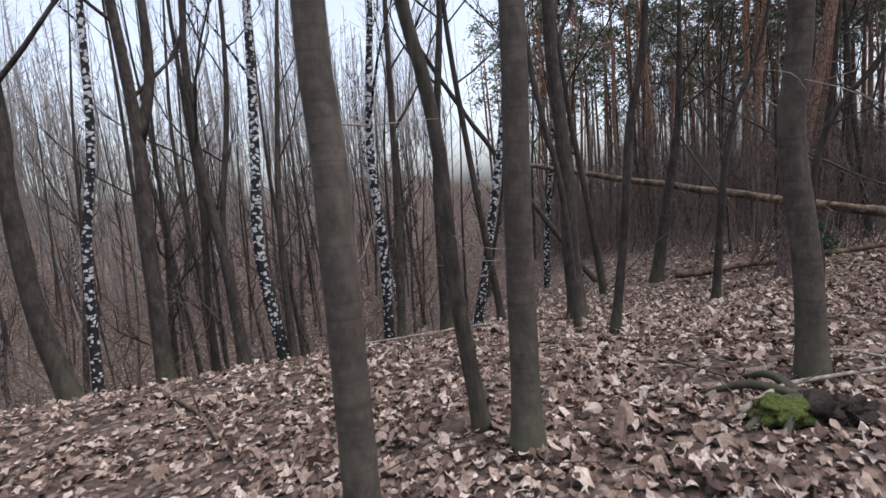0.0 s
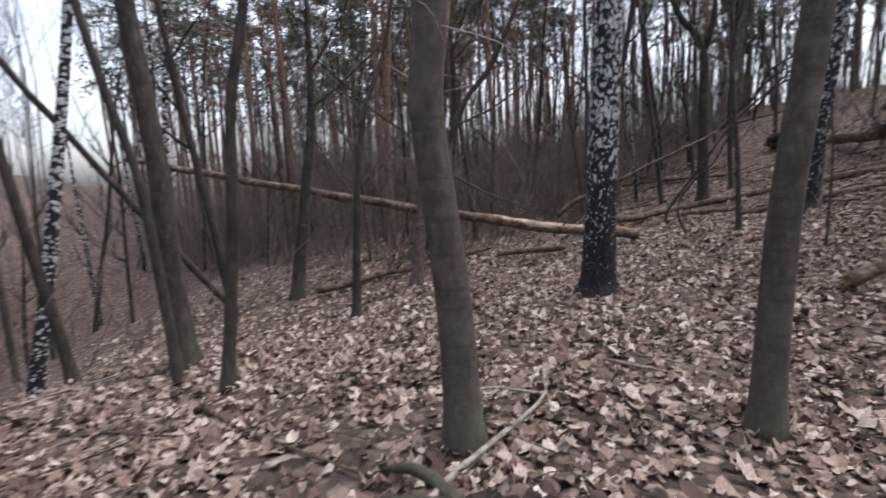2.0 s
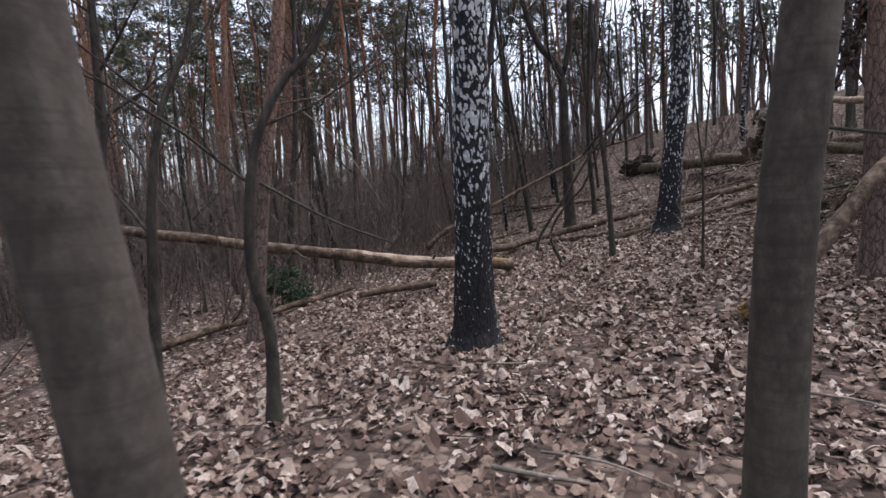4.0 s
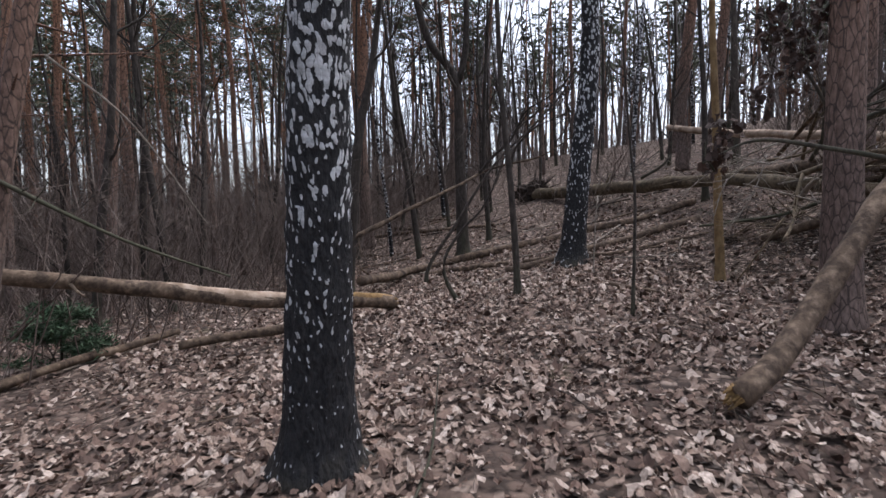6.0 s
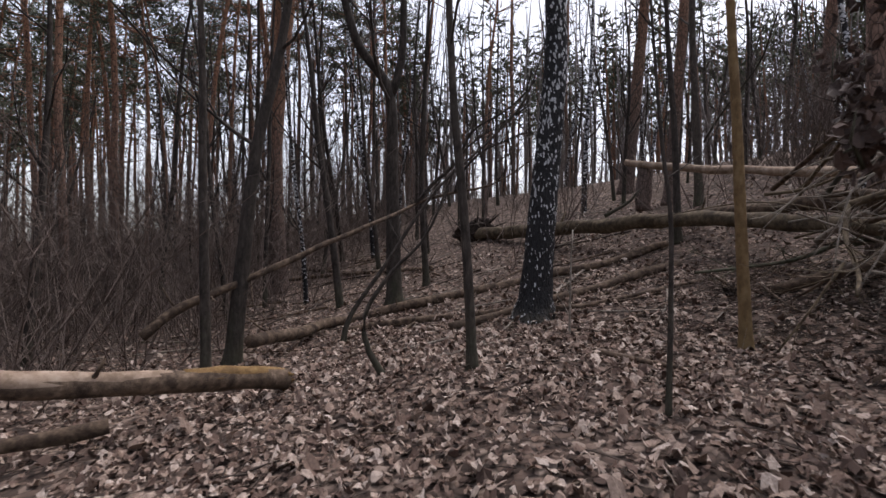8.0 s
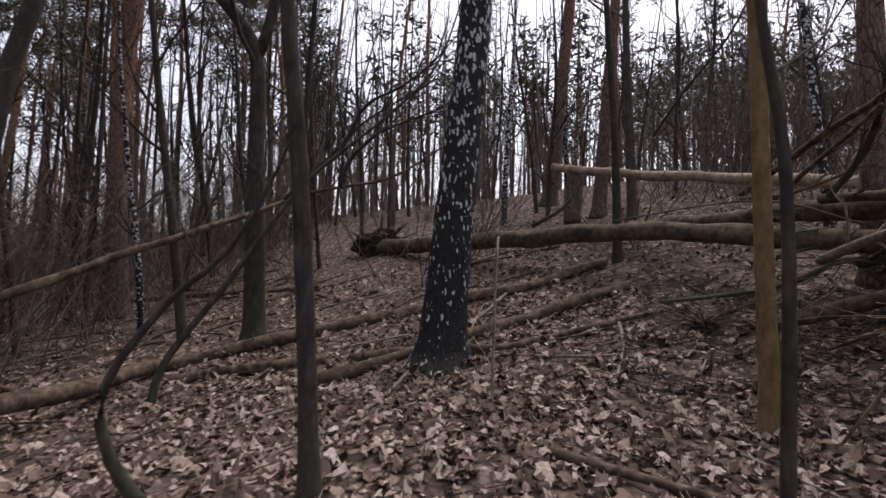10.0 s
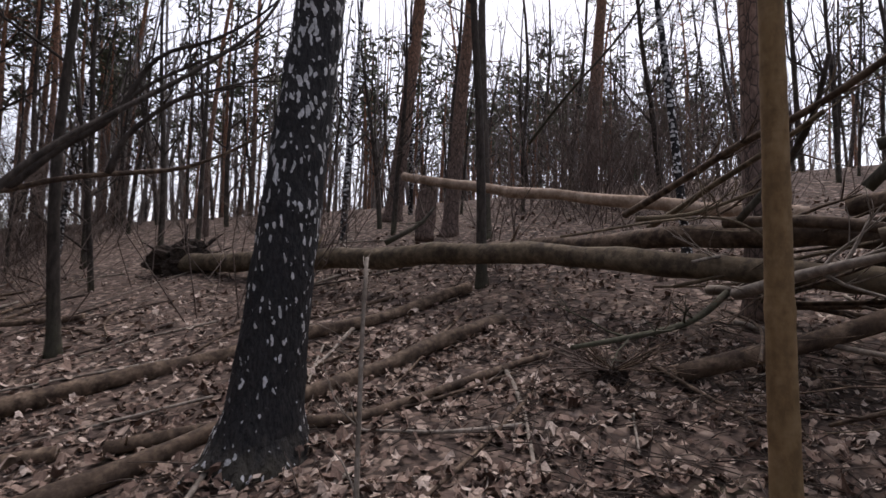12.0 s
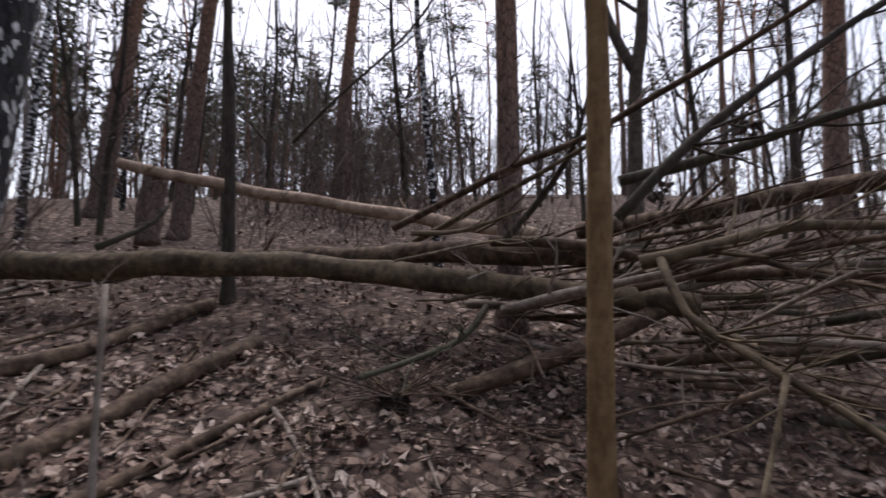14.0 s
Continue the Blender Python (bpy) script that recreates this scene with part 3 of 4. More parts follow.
tree("bare", 18.85, 1.27, 0.080, [(0.02, 0.05, 2.21), (0.06, 0.17, 4.36)])
tree("pine", 24.43, -3.91, 0.198, [(-0.06, -0.09, 2.6), (-0.19, -0.31, 5.93)])
tree("pine", 16.08, -0.92, 0.159, [(0.0, 0.0, 1.13), (0.01, 0.01, 3.69)])
tree("white", 18.26, -1.86, 0.070, [(0.07, 0.08, 1.27), (0.19, 0.22, 3.39), (0.25, 0.29, 4.35)])
tree("smooth", 16.92, -5.97, 0.180, [(-0.03, -0.01, 0.93), (-0.1, -0.05, 3.37), (-0.23, -0.11, 4.43)], fork=(3.6, (0.35, 0.2, 0.9), (0.6, 0.4, 2.0)))
tree("smooth", 21.90, 0.09, 0.115, [(0.06, 0.14, 4.7)])
tree("pine", 13.58, -4.92, 0.177, [(-0.08, -0.01, 1.73), (-0.2, -0.03, 4.42)])
tree("bare", 14.54, -7.80, 0.109, [(-0.01, -0.0, 1.46), (-0.04, -0.01, 4.64)])

shoot(near_beech, [(-0.04, 2.05, 1.34), (0.04, 2.11, 1.41), (0.08, 2.18, 1.51), (0.14, 2.24, 1.56)], 0.004)
shoot(near_beech, [(-0.02, 2.06, 1.93), (0.13, 2.17, 1.93), (0.42, 2.28, 1.95)], 0.004)
shoot(mid_beech, [(0.9, 3.05, 1.17), (0.69, 3.24, 1.18), (0.63, 3.37, 1.32), (0.35, 3.5, 1.54)], 0.004)
shoot(mid_beech, [(0.91, 3.06, 1.24), (0.79, 3.24, 1.24), (0.53, 3.38, 1.37)], 0.004)
shoot(bent_beech, [(2.99, 3.12, 2.06), (2.79, 3.02, 2.16), (2.56, 3.07, 2.21)], 0.004)
shoot(bent_beech, [(2.98, 3.12, 2.13), (3.0, 2.83, 2.01), (3.06, 2.64, 1.87)], 0.004)
shoot(bent_beech, [(3.37, 3.73, 2.0), (3.3, 3.78, 2.06), (3.25, 3.81, 2.1)], 0.012)
shoot(dark_birch, [(15.53, 3.93, 1.81), (15.53, 4.06, 1.89), (15.52, 4.10, 1.90)], 0.006)
shoot(dark_birch, [(15.54, 3.89, 1.75), (15.52, 3.66, 1.82), (15.51, 3.53, 1.77)], 0.006)
shoot(dark_birch, [(15.52, 3.95, 1.27), (15.52, 4.07, 1.22), (15.51, 4.16, 1.24)], 0.006)
shoot(dark_birch, [(15.46, 3.99, 0.86), (15.46, 4.16, 0.89), (15.43, 4.24, 0.82)], 0.006)
shoot(dark_birch, [(15.50, 3.91, 1.08), (15.50, 3.75, 1.11), (15.47, 3.55, 1.01)], 0.006)
shoot(dark_birch, [(15.47, 3.99, 0.89), (15.47, 3.84, 0.90), (15.45, 3.77, 0.85)], 0.006)
shoot(dark_birch, [(15.53, 3.93, 1.85), (15.53, 3.76, 1.83), (15.53, 3.74, 1.90)], 0.006)
# ---- fallen stems ----
log("fallen_log", [(12.35, 6.6, -0.12), (10.3, 7.97, 0.24), (6.71, 11.4, 1.25), (4.4, 14.0, 2.0)], 0.115, 0.06, BARK_LOG, "long barkless fallen trunk propped above the slope", rough=0.08, stubs=3, ends=[("start", WOOD_ROT)], patches=((0.0, 0.13, WOOD_ROT, "ochre rotten wood near the broken end"), (0.13, 0.34, WOOD_PALE, "pale wood where the bark has gone")))
log("fallen_log", [(11.13, 7.67, -0.30), (10.04, 8.68, -0.42)], 0.07, 0.06, BARK_LOG, "short brown log lying on leaf litter")
log("fallen_log", [(6.4, 10.1, -0.68), (7.67, 10.0, -0.62), (10.9, 9.6, -0.45)], 0.075, 0.05, BARK_LOG, "thin grey fallen stem lying on leaf litter", stubs=3)
log("broken_log", [(8.62, 2.36, 0.0), (8.85, 2.08, 0.18), (9.12, 1.8, 0.5), (9.45, 1.45, 0.95), (9.9, 1.0, 1.5), (10.4, 0.4, 2.0)], 0.088, 0.07, BARK_LOG, "curved brown trunk with a splintered ochre end on the leaves", rough=0.10, ends=[("start", WOOD_ROT)])
log("fallen_log", [(23.16, 6.13, gz(23.16, 6.13) + 0.14), (20.65, 3.86, 1.86), (18.14, 1.6, 1.9), (17.4, 0.78, 1.86), (15.69, -0.03, 1.62), (14.73, -0.35, 1.55), (13.9, -0.7, 1.45)], 0.195, 0.11, BARK_MOSSLOG, "thick fallen beech trunk with greenish bark across the slope", sides=18, rough=0.10, stubs=4)
log("fallen_log", [(21.6, 1.95, 3.62), (19.5, 0.1, 3.05), (17.67, -1.9, 2.62), (17.0, -2.7, 2.5)], 0.085, 0.105, WOOD_PALE, "pale barkless trunk leaning on a stump", rough=0.08, stubs=2)
log("fallen_log", [(19.28, 1.0, 2.05), (17.5, 0.35, 2.0), (15.84, -0.21, 1.98), (14.6, -0.7, 1.9)], 0.13, 0.12, BARK_LOG, "dark fallen trunk behind the thick one", stubs=2)
log("fallen_log", [(14.01, 8.10, -0.08), (16.47, 7.81, gz(16.47, 7.81) + 0.08), (17.04, 6.51, gz(17.04, 6.51) + 0.08), (17.69, 4.75, gz(17.69, 4.75) + 0.08), (18.25, 2.75, gz(18.25, 2.75) + 0.08), (18.68, 1.51, gz(18.68, 1.51) + 0.08)], 0.10, 0.075, BARK_LOG, "brown fallen stem lying up the slope", stubs=3)
log("fallen_log", [(15.13, 5.36, gz(15.13, 5.36) + 0.06), (15.84, 4.43, gz(15.84, 4.43) + 0.06), (16.21, 3.79, gz(16.21, 3.79) + 0.06), (16.80, 2.75, gz(16.80, 2.75) + 0.06), (17.35, 1.56, gz(17.35, 1.56) + 0.06)], 0.075, 0.085, BARK_LOG, "grey-brown fallen stem on the leaves", stubs=2)
log("fallen_log", [(15.96, 7.45, gz(15.96, 7.45) + 0.04), (16.06, 6.60, gz(16.06, 6.60) + 0.04), (15.95, 5.51, gz(15.95, 5.51) + 0.04)], 0.07, 0.06, BARK_LOG, "half-buried brown stem on the leaves")
log("fallen_log", [(22.20, 12.42, gz(22.20, 12.42) + 0.05), (21.44, 9.64, gz(21.44, 9.64) + 0.05), (20.46, 7.18, gz(20.46, 7.18) + 0.05)], 0.06, 0.05, BARK_LOG, "thin dark stem on the slope", stubs=1)
log("fallen_log", [(23.03, 11.66, gz(23.03, 11.66) + 0.05), (21.13, 8.87, gz(21.13, 8.87) + 0.05), (20.43, 6.92, gz(20.43, 6.92) + 0.05)], 0.06, 0.05, BARK_LOG, "thin dark stem on the slope", stubs=1)
log("fallen_branch", [(15.89, 5.17, gz(15.89, 5.17) + 0.05), (15.90, 4.54, gz(15.90, 4.54) + 0.05), (15.68, 3.67, gz(15.68, 3.67) + 0.05), (15.70, 3.22, gz(15.70, 3.22) + 0.05), (15.97, 2.45, gz(15.97, 2.45) + 0.05), (16.24, 1.36, gz(16.24, 1.36) + 0.05)], 0.055, 0.03, BARK_LOG, "crooked fallen branch on the leaves", "branch", stubs=3)
log("fallen_log", [(15.3, 0.8, 0.72), (14.7, 0.05, 1.05), (14.1, -0.62, 1.4)], 0.075, 0.08, BARK_LOG, "brown log sloping up into the brushwood", ends=[("start", WOOD_PALE)])
forked_stem = log("leaning_stem", [(13.2, 9.2, 0.1), (13.68, 8.83, 0.5), (14.83, 7.95, 1.11), (16.1, 6.97, 1.76), (17.05, 6.45, 2.18), (17.1, 5.98, 2.34), (17.1, 5.17, 2.47), (17.1, 4.81, 2.6), (17.1, 4.5, 2.77), (17.1, 4.17, 3.0)], 0.068, 0.012, BARK_LOG, "long dead stem with forked limbs leaning through the trees", "branch", stubs=4)
for ctrl, r0 in (
    ([(17.1, 5.66, 2.41), (17.1, 5.54, 2.77), (17.1, 5.15, 3.17), (17.1, 4.79, 3.33), (17.1, 4.47, 3.46), (17.1, 4.15, 3.51)], 0.036),
    ([(17.07, 6.45, 2.2), (17.1, 6.08, 2.61), (17.1, 5.65, 2.98), (17.1, 5.31, 3.59), (17.1, 4.81, 3.86), (17.1, 4.4, 4.17), (17.1, 4.04, 4.58)], 0.038),
    ([(17.1, 5.65, 2.98), (17.1, 5.39, 3.3), (17.1, 4.85, 3.66), (17.1, 4.44, 3.88), (17.1, 4.26, 4.08)], 0.022),
):
    arm, q = curve([np.array(c) - np.array(forked_stem.location) for c in ctrl], 0.12), random.Random(int(r0 * 1000))
    s = Shape()
    tube(s, arm, np.linspace(r0, 0.008, len(arm)), 8, 0.15)
    for k in range(9):
        i = q.randint(len(arm) // 4, len(arm) - 2)
        way = (arm[i + 1] - arm[i]) / 0.12 + np.array([q.gauss(0, 0.5), q.gauss(0, 0.4), q.gauss(0.2, 0.5)])
        branch_of(s, arm[i], way / np.linalg.norm(way), q.uniform(0.3, 0.9), 0.009, 1, q, 0.1, 5)
    part("limb", s, BARK_BARE, forked_stem, "dark forked limb with fine twigs")
log("leaning_stem", [(5.9, 11.9, -1.5), (5.37, 12.12, -0.9), (4.17, 12.54, 0.96), (2.34, 12.52, 3.67), (1.4, 12.0, 5.1)], 0.075, 0.05, BARK_BARE, "dark dead stem leaning across the trees", "branch", stubs=2)
log("leaning_stem", [(7.92, 8.57, 1.72), (8.81, 8.1, 1.09), (9.73, 7.5, 0.59)], 0.022, 0.012, BARK_BARE, "thin dark dead stem caught between the trees", "branch", stubs=4)
log("leaning_stem", [(7.73, 7.44, 2.62), (8.4, 7.35, 2.17), (9.13, 7.2, 1.2)], 0.012, 0.006, TWIG_PALE, "thin pale dead shoot caught between the trees", "branch", stubs=2)
log("fallen_branch", [(18.72, 2.75, 2.02), (18.7, 2.36, 2.23), (18.7, 2.2, 2.35), (18.7, 2.05, 2.56)], 0.04, 0.022, BARK_BARE, "short dark branch propped against the thick trunk", "branch", stubs=2)
log("stump", [(21.3, 1.55, 2.35), (21.3, 1.55, 3.45)], 0.19, 0.17, BARK_PINE, "short broken pine stump on the slope", "stump", sides=16, ends=[("end", WOOD_PALE)])


def scatter():
    """The wood around: pines in the east and north-east, bare stems in the ravine and on the slopes."""
    r = random.Random(21)
    pines, bares = [], []
    for k in range(6):
        q = random.Random(100 + k)
        height = q.uniform(15, 20)
        stem = curve(extend([(0, 0, -0.6), (q.uniform(-0.1, 0.1), q.uniform(-0.1, 0.1), 2.5)], height, q), 0.9)
        ob = thing("pine_tree", 0, 0, 0, "tall slender pine with brown lower and orange upper bark", "tree", "pines of the wood")
        s = Shape()
        tube(s, stem, 0.105 * np.clip(1.03 - 0.85 * stem[:, 2] / height, 0.1, 1.1), 9)
        part("trunk", s, BARK_PINE, ob)
        wood, green = pine_crown(stem, height, q, 0.52, 22, 6)
        part("limb_whorl", wood, BARK_PINE, ob, kind="stuff")
        part("crown", green, NEEDLE, ob, "sparse grey-green needle crown", smooth=False, kind="stuff")
        pines.append(ob)
    for k in range(8):
        q = random.Random(200 + k)
        height = q.uniform(8, 13)
        a = q.uniform(0, 6.28)
        lean = q.uniform(0.1, 0.6)
        stem = curve(extend([(0, 0, -0.6), (math.cos(a) * lean * 0.4, math.sin(a) * lean * 0.4, 1.6), (math.cos(a) * lean, math.sin(a) * lean, 3.4)], height, q), 0.6)
        white = k == 7
        ob = thing("birch_tree" if white else "bare_tree", 0, 0, 0, "slender birch with white bark" if white else "thin leafless grey-brown tree", "tree", "bare trees of the wood")
        s = Shape()
        rad = q.uniform(0.05, 0.085) * np.clip(1.03 - 0.9 * stem[:, 2] / height, 0.08, 1.1)
        tube(s, stem, rad, 7)
        part("trunk", s, BARK_WHITE if white else BARK_BARE, ob)
        s = Shape()
        for j in range(11):
            i = q.randint(int(len(stem) * 0.22), len(stem) - 2)
            b = q.uniform(0, 6.28)
            way = np.array([math.cos(b), math.sin(b), q.uniform(0.5, 1.2)])
            branch_of(s, stem[i], way / np.linalg.norm(way), q.uniform(0.8, 2.4), rad[i] * 0.45, 0 if j < 7 else 1, q, sides=4)
        part("twig_crown", s, BARK_BARE, ob, kind="stuff")
        bares.append(ob)
    heroes = [(o.location.x, o.location.y) for o in scene.objects if o.type == "EMPTY" and o.get("category") == "tree"]
    taken = list(heroes)
    first = {id(o): True for o in pines + bares}

    def place(stock, x, y, scale):
        ob = stock[r.randrange(len(stock))]
        lean = radians(r.gauss(0, 1.3 if stock is pines else 3.2))
        m = Matrix.Translation((x, y, gz(x, y))) @ Matrix.Rotation(r.uniform(0, 6.28), 4, "Z") @ Matrix.Rotation(lean, 4, "X") @ Matrix.Diagonal((scale, scale, scale, 1))
        if first.pop(id(ob), None):
            ob.matrix_basis = m
        else:
            copy_thing(ob, m).matrix_basis = m

    def clear(x, y, gap):
        return all((x - a) ** 2 + (y - b) ** 2 > gap * gap for a, b in taken)

    # zone: lower x, upper x, lower y, upper y, stock, number, gap
    zones = [
        (9, 40, 12, 44, pines, 76, 1.6), (25, 36, -22, 14, pines, 9, 2.6), (4, 22, -34, -9, pines, 14, 2.6),
        (8, 30, 10.5, 30, bares, 70, 0.9), (21, 38, -18, 13, bares, 78, 0.9), (18, 34, 8, 18, bares, 26, 0.9), (19, 36, 9, 20, pines, 12, 1.6), (-18, 5, 9.5, 32, bares, 106, 0.8), (-20, -6, 0, 12, bares, 14, 1.2), (4, 24, -28, -7, bares, 44, 1.4),
    ]
    for x0, x1, y0, y1, stock, number, gap in zones:
        done = tries = 0
        while done < number and tries < number * 30:
            tries += 1
            x, y = r.uniform(x0, x1), r.uniform(y0, y1)
            if not clear(x, y, gap):
                continue
            taken.append((x, y))
            place(stock, x, y, r.uniform(0.75, 1.15))
            done += 1
    for ob in pines + bares:
        if id(ob) in first:
            bpy.data.objects.remove(ob)


scatter()


# ---- leaf litter: curled dry leaves ----
def leaf_outline(q):
    """Outline of a lobed leaf, one unit long, cupped and twisted."""
    n = 10
    pts = [(0.0, 0.0, 0.0)]
    cup, twist, fold = q.uniform(-1.0, 1.3), q.uniform(-1.0, 1.0), q.uniform(-0.3, 0.6)
    for k in range(n):
        a = 2 * math.pi * k / n
        rr = 0.5 * (1.15 - (0.42 if k % 2 else 0.0) * q.uniform(0.3, 1.0)) * q.uniform(0.75, 1.12) * (0.75 + 0.4 * abs(math.cos(a / 2)))
        x, y = rr * math.cos(a), rr * q.uniform(0.6, 0.85) * math.sin(a)
        pts.append((x, y, cup * (x * x + y * y) * 1.6 + twist * x * y * 2 + fold * abs(y)))
    return np.array(pts), [(0, k + 1, (k + 1) % n + 1) for k in range(n)]


LEAVES = [leaf_outline(random.Random(300 + k)) for k in range(14)]

# ---- far wood, too thick to count ----
def far_wood():
    r = random.Random(77)
    bare, pine, green = Shape(), Shape(), Shape()

    def spot(zone):
        return r.uniform(zone[0], zone[1]), r.uniform(zone[2], zone[3])

    for zone, number, fine in (((-70, 6, 26, 75), 680, 54), ((-60, -16, 4, 40), 190, 50), ((14, 48, 26, 60), 130, 40), ((30, 48, 8, 28), 50, 18), ((34, 56, -26, 16), 260, 7), ((0, 40, -50, -24), 120, 16)):
        for _ in range(number):
            x, y = spot(zone)
            z, h = gz(x, y), r.uniform(11, 19) if zone[1] < 10 else r.uniform(8, 13)
            top = np.array([x + r.gauss(0, 0.06) * h, y + r.gauss(0, 0.06) * h, z + h])
            foot = np.array([x, y, z - 0.3])
            bend = (foot + top) / 2 + np.array([r.gauss(0, 0.45), r.gauss(0, 0.45), 0])
            rad = r.uniform(0.04, 0.085)
            tube(bare, [foot, bend, top], [rad, rad * 0.6, 0.012], 4, capped=False)
            for _ in range(fine):
                s = r.uniform(0.3, 1.0)
                p = foot + (top - foot) * s
                d = np.array([r.gauss(0, 1), r.gauss(0, 1), r.uniform(0.5, 1.8)])
                d *= (1.15 - s) * r.uniform(1.0, 3.2) / np.linalg.norm(d)
                tube(bare, [p, p + d], [0.017, 0.005], 3, capped=False)
    for zone, number, low, high in (((14, 52, 30, 62), 95, 14, 19), ((37, 56, -26, 18), 150, 9, 12.5), ((0, 40, -52, -30), 24, 12, 16)):
        for _ in range(number):
            x, y = spot(zone)
            z, h = gz(x, y), r.uniform(low, high)
            foot, top = np.array([x, y, z - 0.3]), np.array([x + r.uniform(-0.6, 0.6), y + r.uniform(-0.6, 0.6), z + h])
            tube(pine, [foot, (foot + top) / 2, top], [0.009 * h, 0.0065 * h, 0.02], 5, capped=False)
            for _ in range(30 if low > 10 else 20):
                s = r.uniform(0.5, 1.0)
                a, reach = r.uniform(0, 6.28), (1.12 - s) * r.uniform(0.06, 0.21) * h
                needles(green, foot + (top - foot) * s + np.array([math.cos(a) * reach, math.sin(a) * reach, 0.1]), 0.75, 9, r)
    for name, s, mat, text in (("far_bare_wood", bare, BARK_FAR, "distant leafless wood of thin grey-brown stems, paled as by haze"), ("far_pine_stems", pine, BARK_PINE, "distant pine stems"), ("far_pine_crowns", green, NEEDLE, "distant grey-green pine crowns")):
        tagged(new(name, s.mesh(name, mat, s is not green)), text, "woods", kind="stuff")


far_wood()


def undergrowth():
    """Thin leafless shoots between the trees."""
    r = random.Random(31)
    s = Shape()
    for zone, number in (((8, 34, 9.5, 32), 1500), ((19, 36, -14, 14), 250), ((20.5, 25.5, -7, -1.5), 110), ((-18, 4, 9, 30), 330), ((5, 22, -22, -5), 130)):
        for _ in range(number):
            x, y = r.uniform(zone[0], zone[1]), r.uniform(zone[2], zone[3])
            z = gz(x, y)
            for _ in range(r.randint(2, 5)):
                p = np.array([x + r.uniform(-0.3, 0.3), y + r.uniform(-0.3, 0.3), z - 0.05])
                d = np.array([r.gauss(0, 0.42), r.gauss(0, 0.42), 1.0])
                h = r.uniform(0.6, 4.2) if zone[1] == 34 else r.uniform(1.2, 3.8) if zone[1] == 25.5 else r.uniform(0.4, 3.0)
                q = p + d * h * 0.5 + np.array([r.gauss(0, 0.09) * h, r.gauss(0, 0.09) * h, 0])
                e = p + d * h + np.array([r.uniform(-0.3, 0.3), r.uniform(-0.3, 0.3), 0])
                tube(s, [p, q, e], [0.012, 0.009, 0.003], 3, capped=False)
                for _ in range(5):
                    o = q + (e - q) * r.random()
                    w = np.array([r.gauss(0, 1), r.gauss(0, 1), r.uniform(0.2, 1.2)]) * r.uniform(0.05, 0.17) * (h + 1)
                    tube(s, [o, o + w], [0.006, 0.002], 3, capped=False)
    tagged(new("undergrowth", s.mesh("undergrowth", TWIG_BROWN)), "thin leafless brown shoots of undergrowth", "undergrowth", kind="stuff")


undergrowth()


# ---- the brushwood heap on the slope ----
def bough(ctrl, r0, r1, material, label, twigs=9, seed=0, spread=1.0, sides=8, name="fallen_branch"):
    """A fallen bough: crooked stem and its fine twigs."""
    r = random.Random(seed + int(abs(ctrl[0][0]) * 100))
    ob = log(name, ctrl, r0, r1, material, label, "branch", step=0.15, sides=sides, rough=0.14, group="brushwood heap")
    c = np.array(ctrl[0], float)
    pts = curve([np.array(p, float) - c for p in ctrl], 0.15)
    for k in range(twigs):
        s = Shape()
        i = r.randint(len(pts) // 4, len(pts) - 2)
        d = pts[i + 1] - pts[i]
        d = d / np.linalg.norm(d) + np.array([r.gauss(0, 0.5), r.gauss(0, 0.5), r.gauss(0.1, 0.5)])
        branch_of(s, pts[i], d / np.linalg.norm(d), spread * r.uniform(0.4, 1.0), max(0.006, (r0 + (r1 - r0) * i / len(pts)) * 0.4), 1, r, 0.05, 5)
        part("twig", s, material, ob)
    return ob


bough([(14.11, 0.29, 2.1), (13.75, 0.1, 2.53), (13.4, -0.23, 2.92), (12.88, -0.79, 3.46), (12.4, -1.3, 3.9)], 0.045, 0.025, BARK_BARE, "dark bough jutting from the brushwood heap")
bough([(16.82, 0.23, 2.3), (15.23, 0.17, 2.7), (14.39, 0.27, 2.81), (13.42, 0.28, 3.07), (12.78, 0.42, 3.22)], 0.045, 0.018, BARK_LOG, "long grey bough slanting over the brushwood heap")
bough([(13.63, 0.67, 1.74), (13.43, 0.8, 1.4), (13.07, 0.9, 1.19), (12.66, 1.05, 0.99), (12.4, 1.2, 0.85)], 0.03, 0.018, BARK_MOSSLOG, "greenish forked bough hanging from the heap")
bough([(13.75, 0.7, 1.72), (13.31, 0.46, 1.84), (13.01, 0.18, 1.94), (12.5, -0.3, 1.95)], 0.045, 0.03, BARK_MOSSLOG, "greenish forked bough lying on the heap")
bough([(15.56, 0.03, 2.07), (15.05, -0.11, 2.02), (14.53, -0.21, 1.93), (13.9, -0.3, 1.78)], 0.055, 0.045, BARK_LOG, "grey bough with a cut end on the heap", 3)
bough([(13.34, 0.15, 1.81), (12.95, 0.25, 1.65), (12.4, 0.45, 1.5)], 0.022, 0.012, BARK_LOG, "thin grey bough on the heap")
bough([(14.25, -0.02, 2.45), (13.49, -0.5, 2.67), (13.05, -0.77, 2.83), (12.4, -1.1, 3.0)], 0.05, 0.03, BARK_BARE, "dark bough on top of the heap")
bough([(15.32, 0.1, 2.05), (14.96, 0.02, 2.41), (14.59, 0.12, 2.74), (14.34, 0.25, 3.14)], 0.035, 0.018, BARK_BARE, "dark bough rising from the heap")
bough([(15.4, -1.3, 2.3), (14.2, -1.35, 2.3), (12.3, -1.2, 2.42)], 0.10, 0.08, BARK_LOG, "thick grey bough at the back of the heap", 3, sides=12)
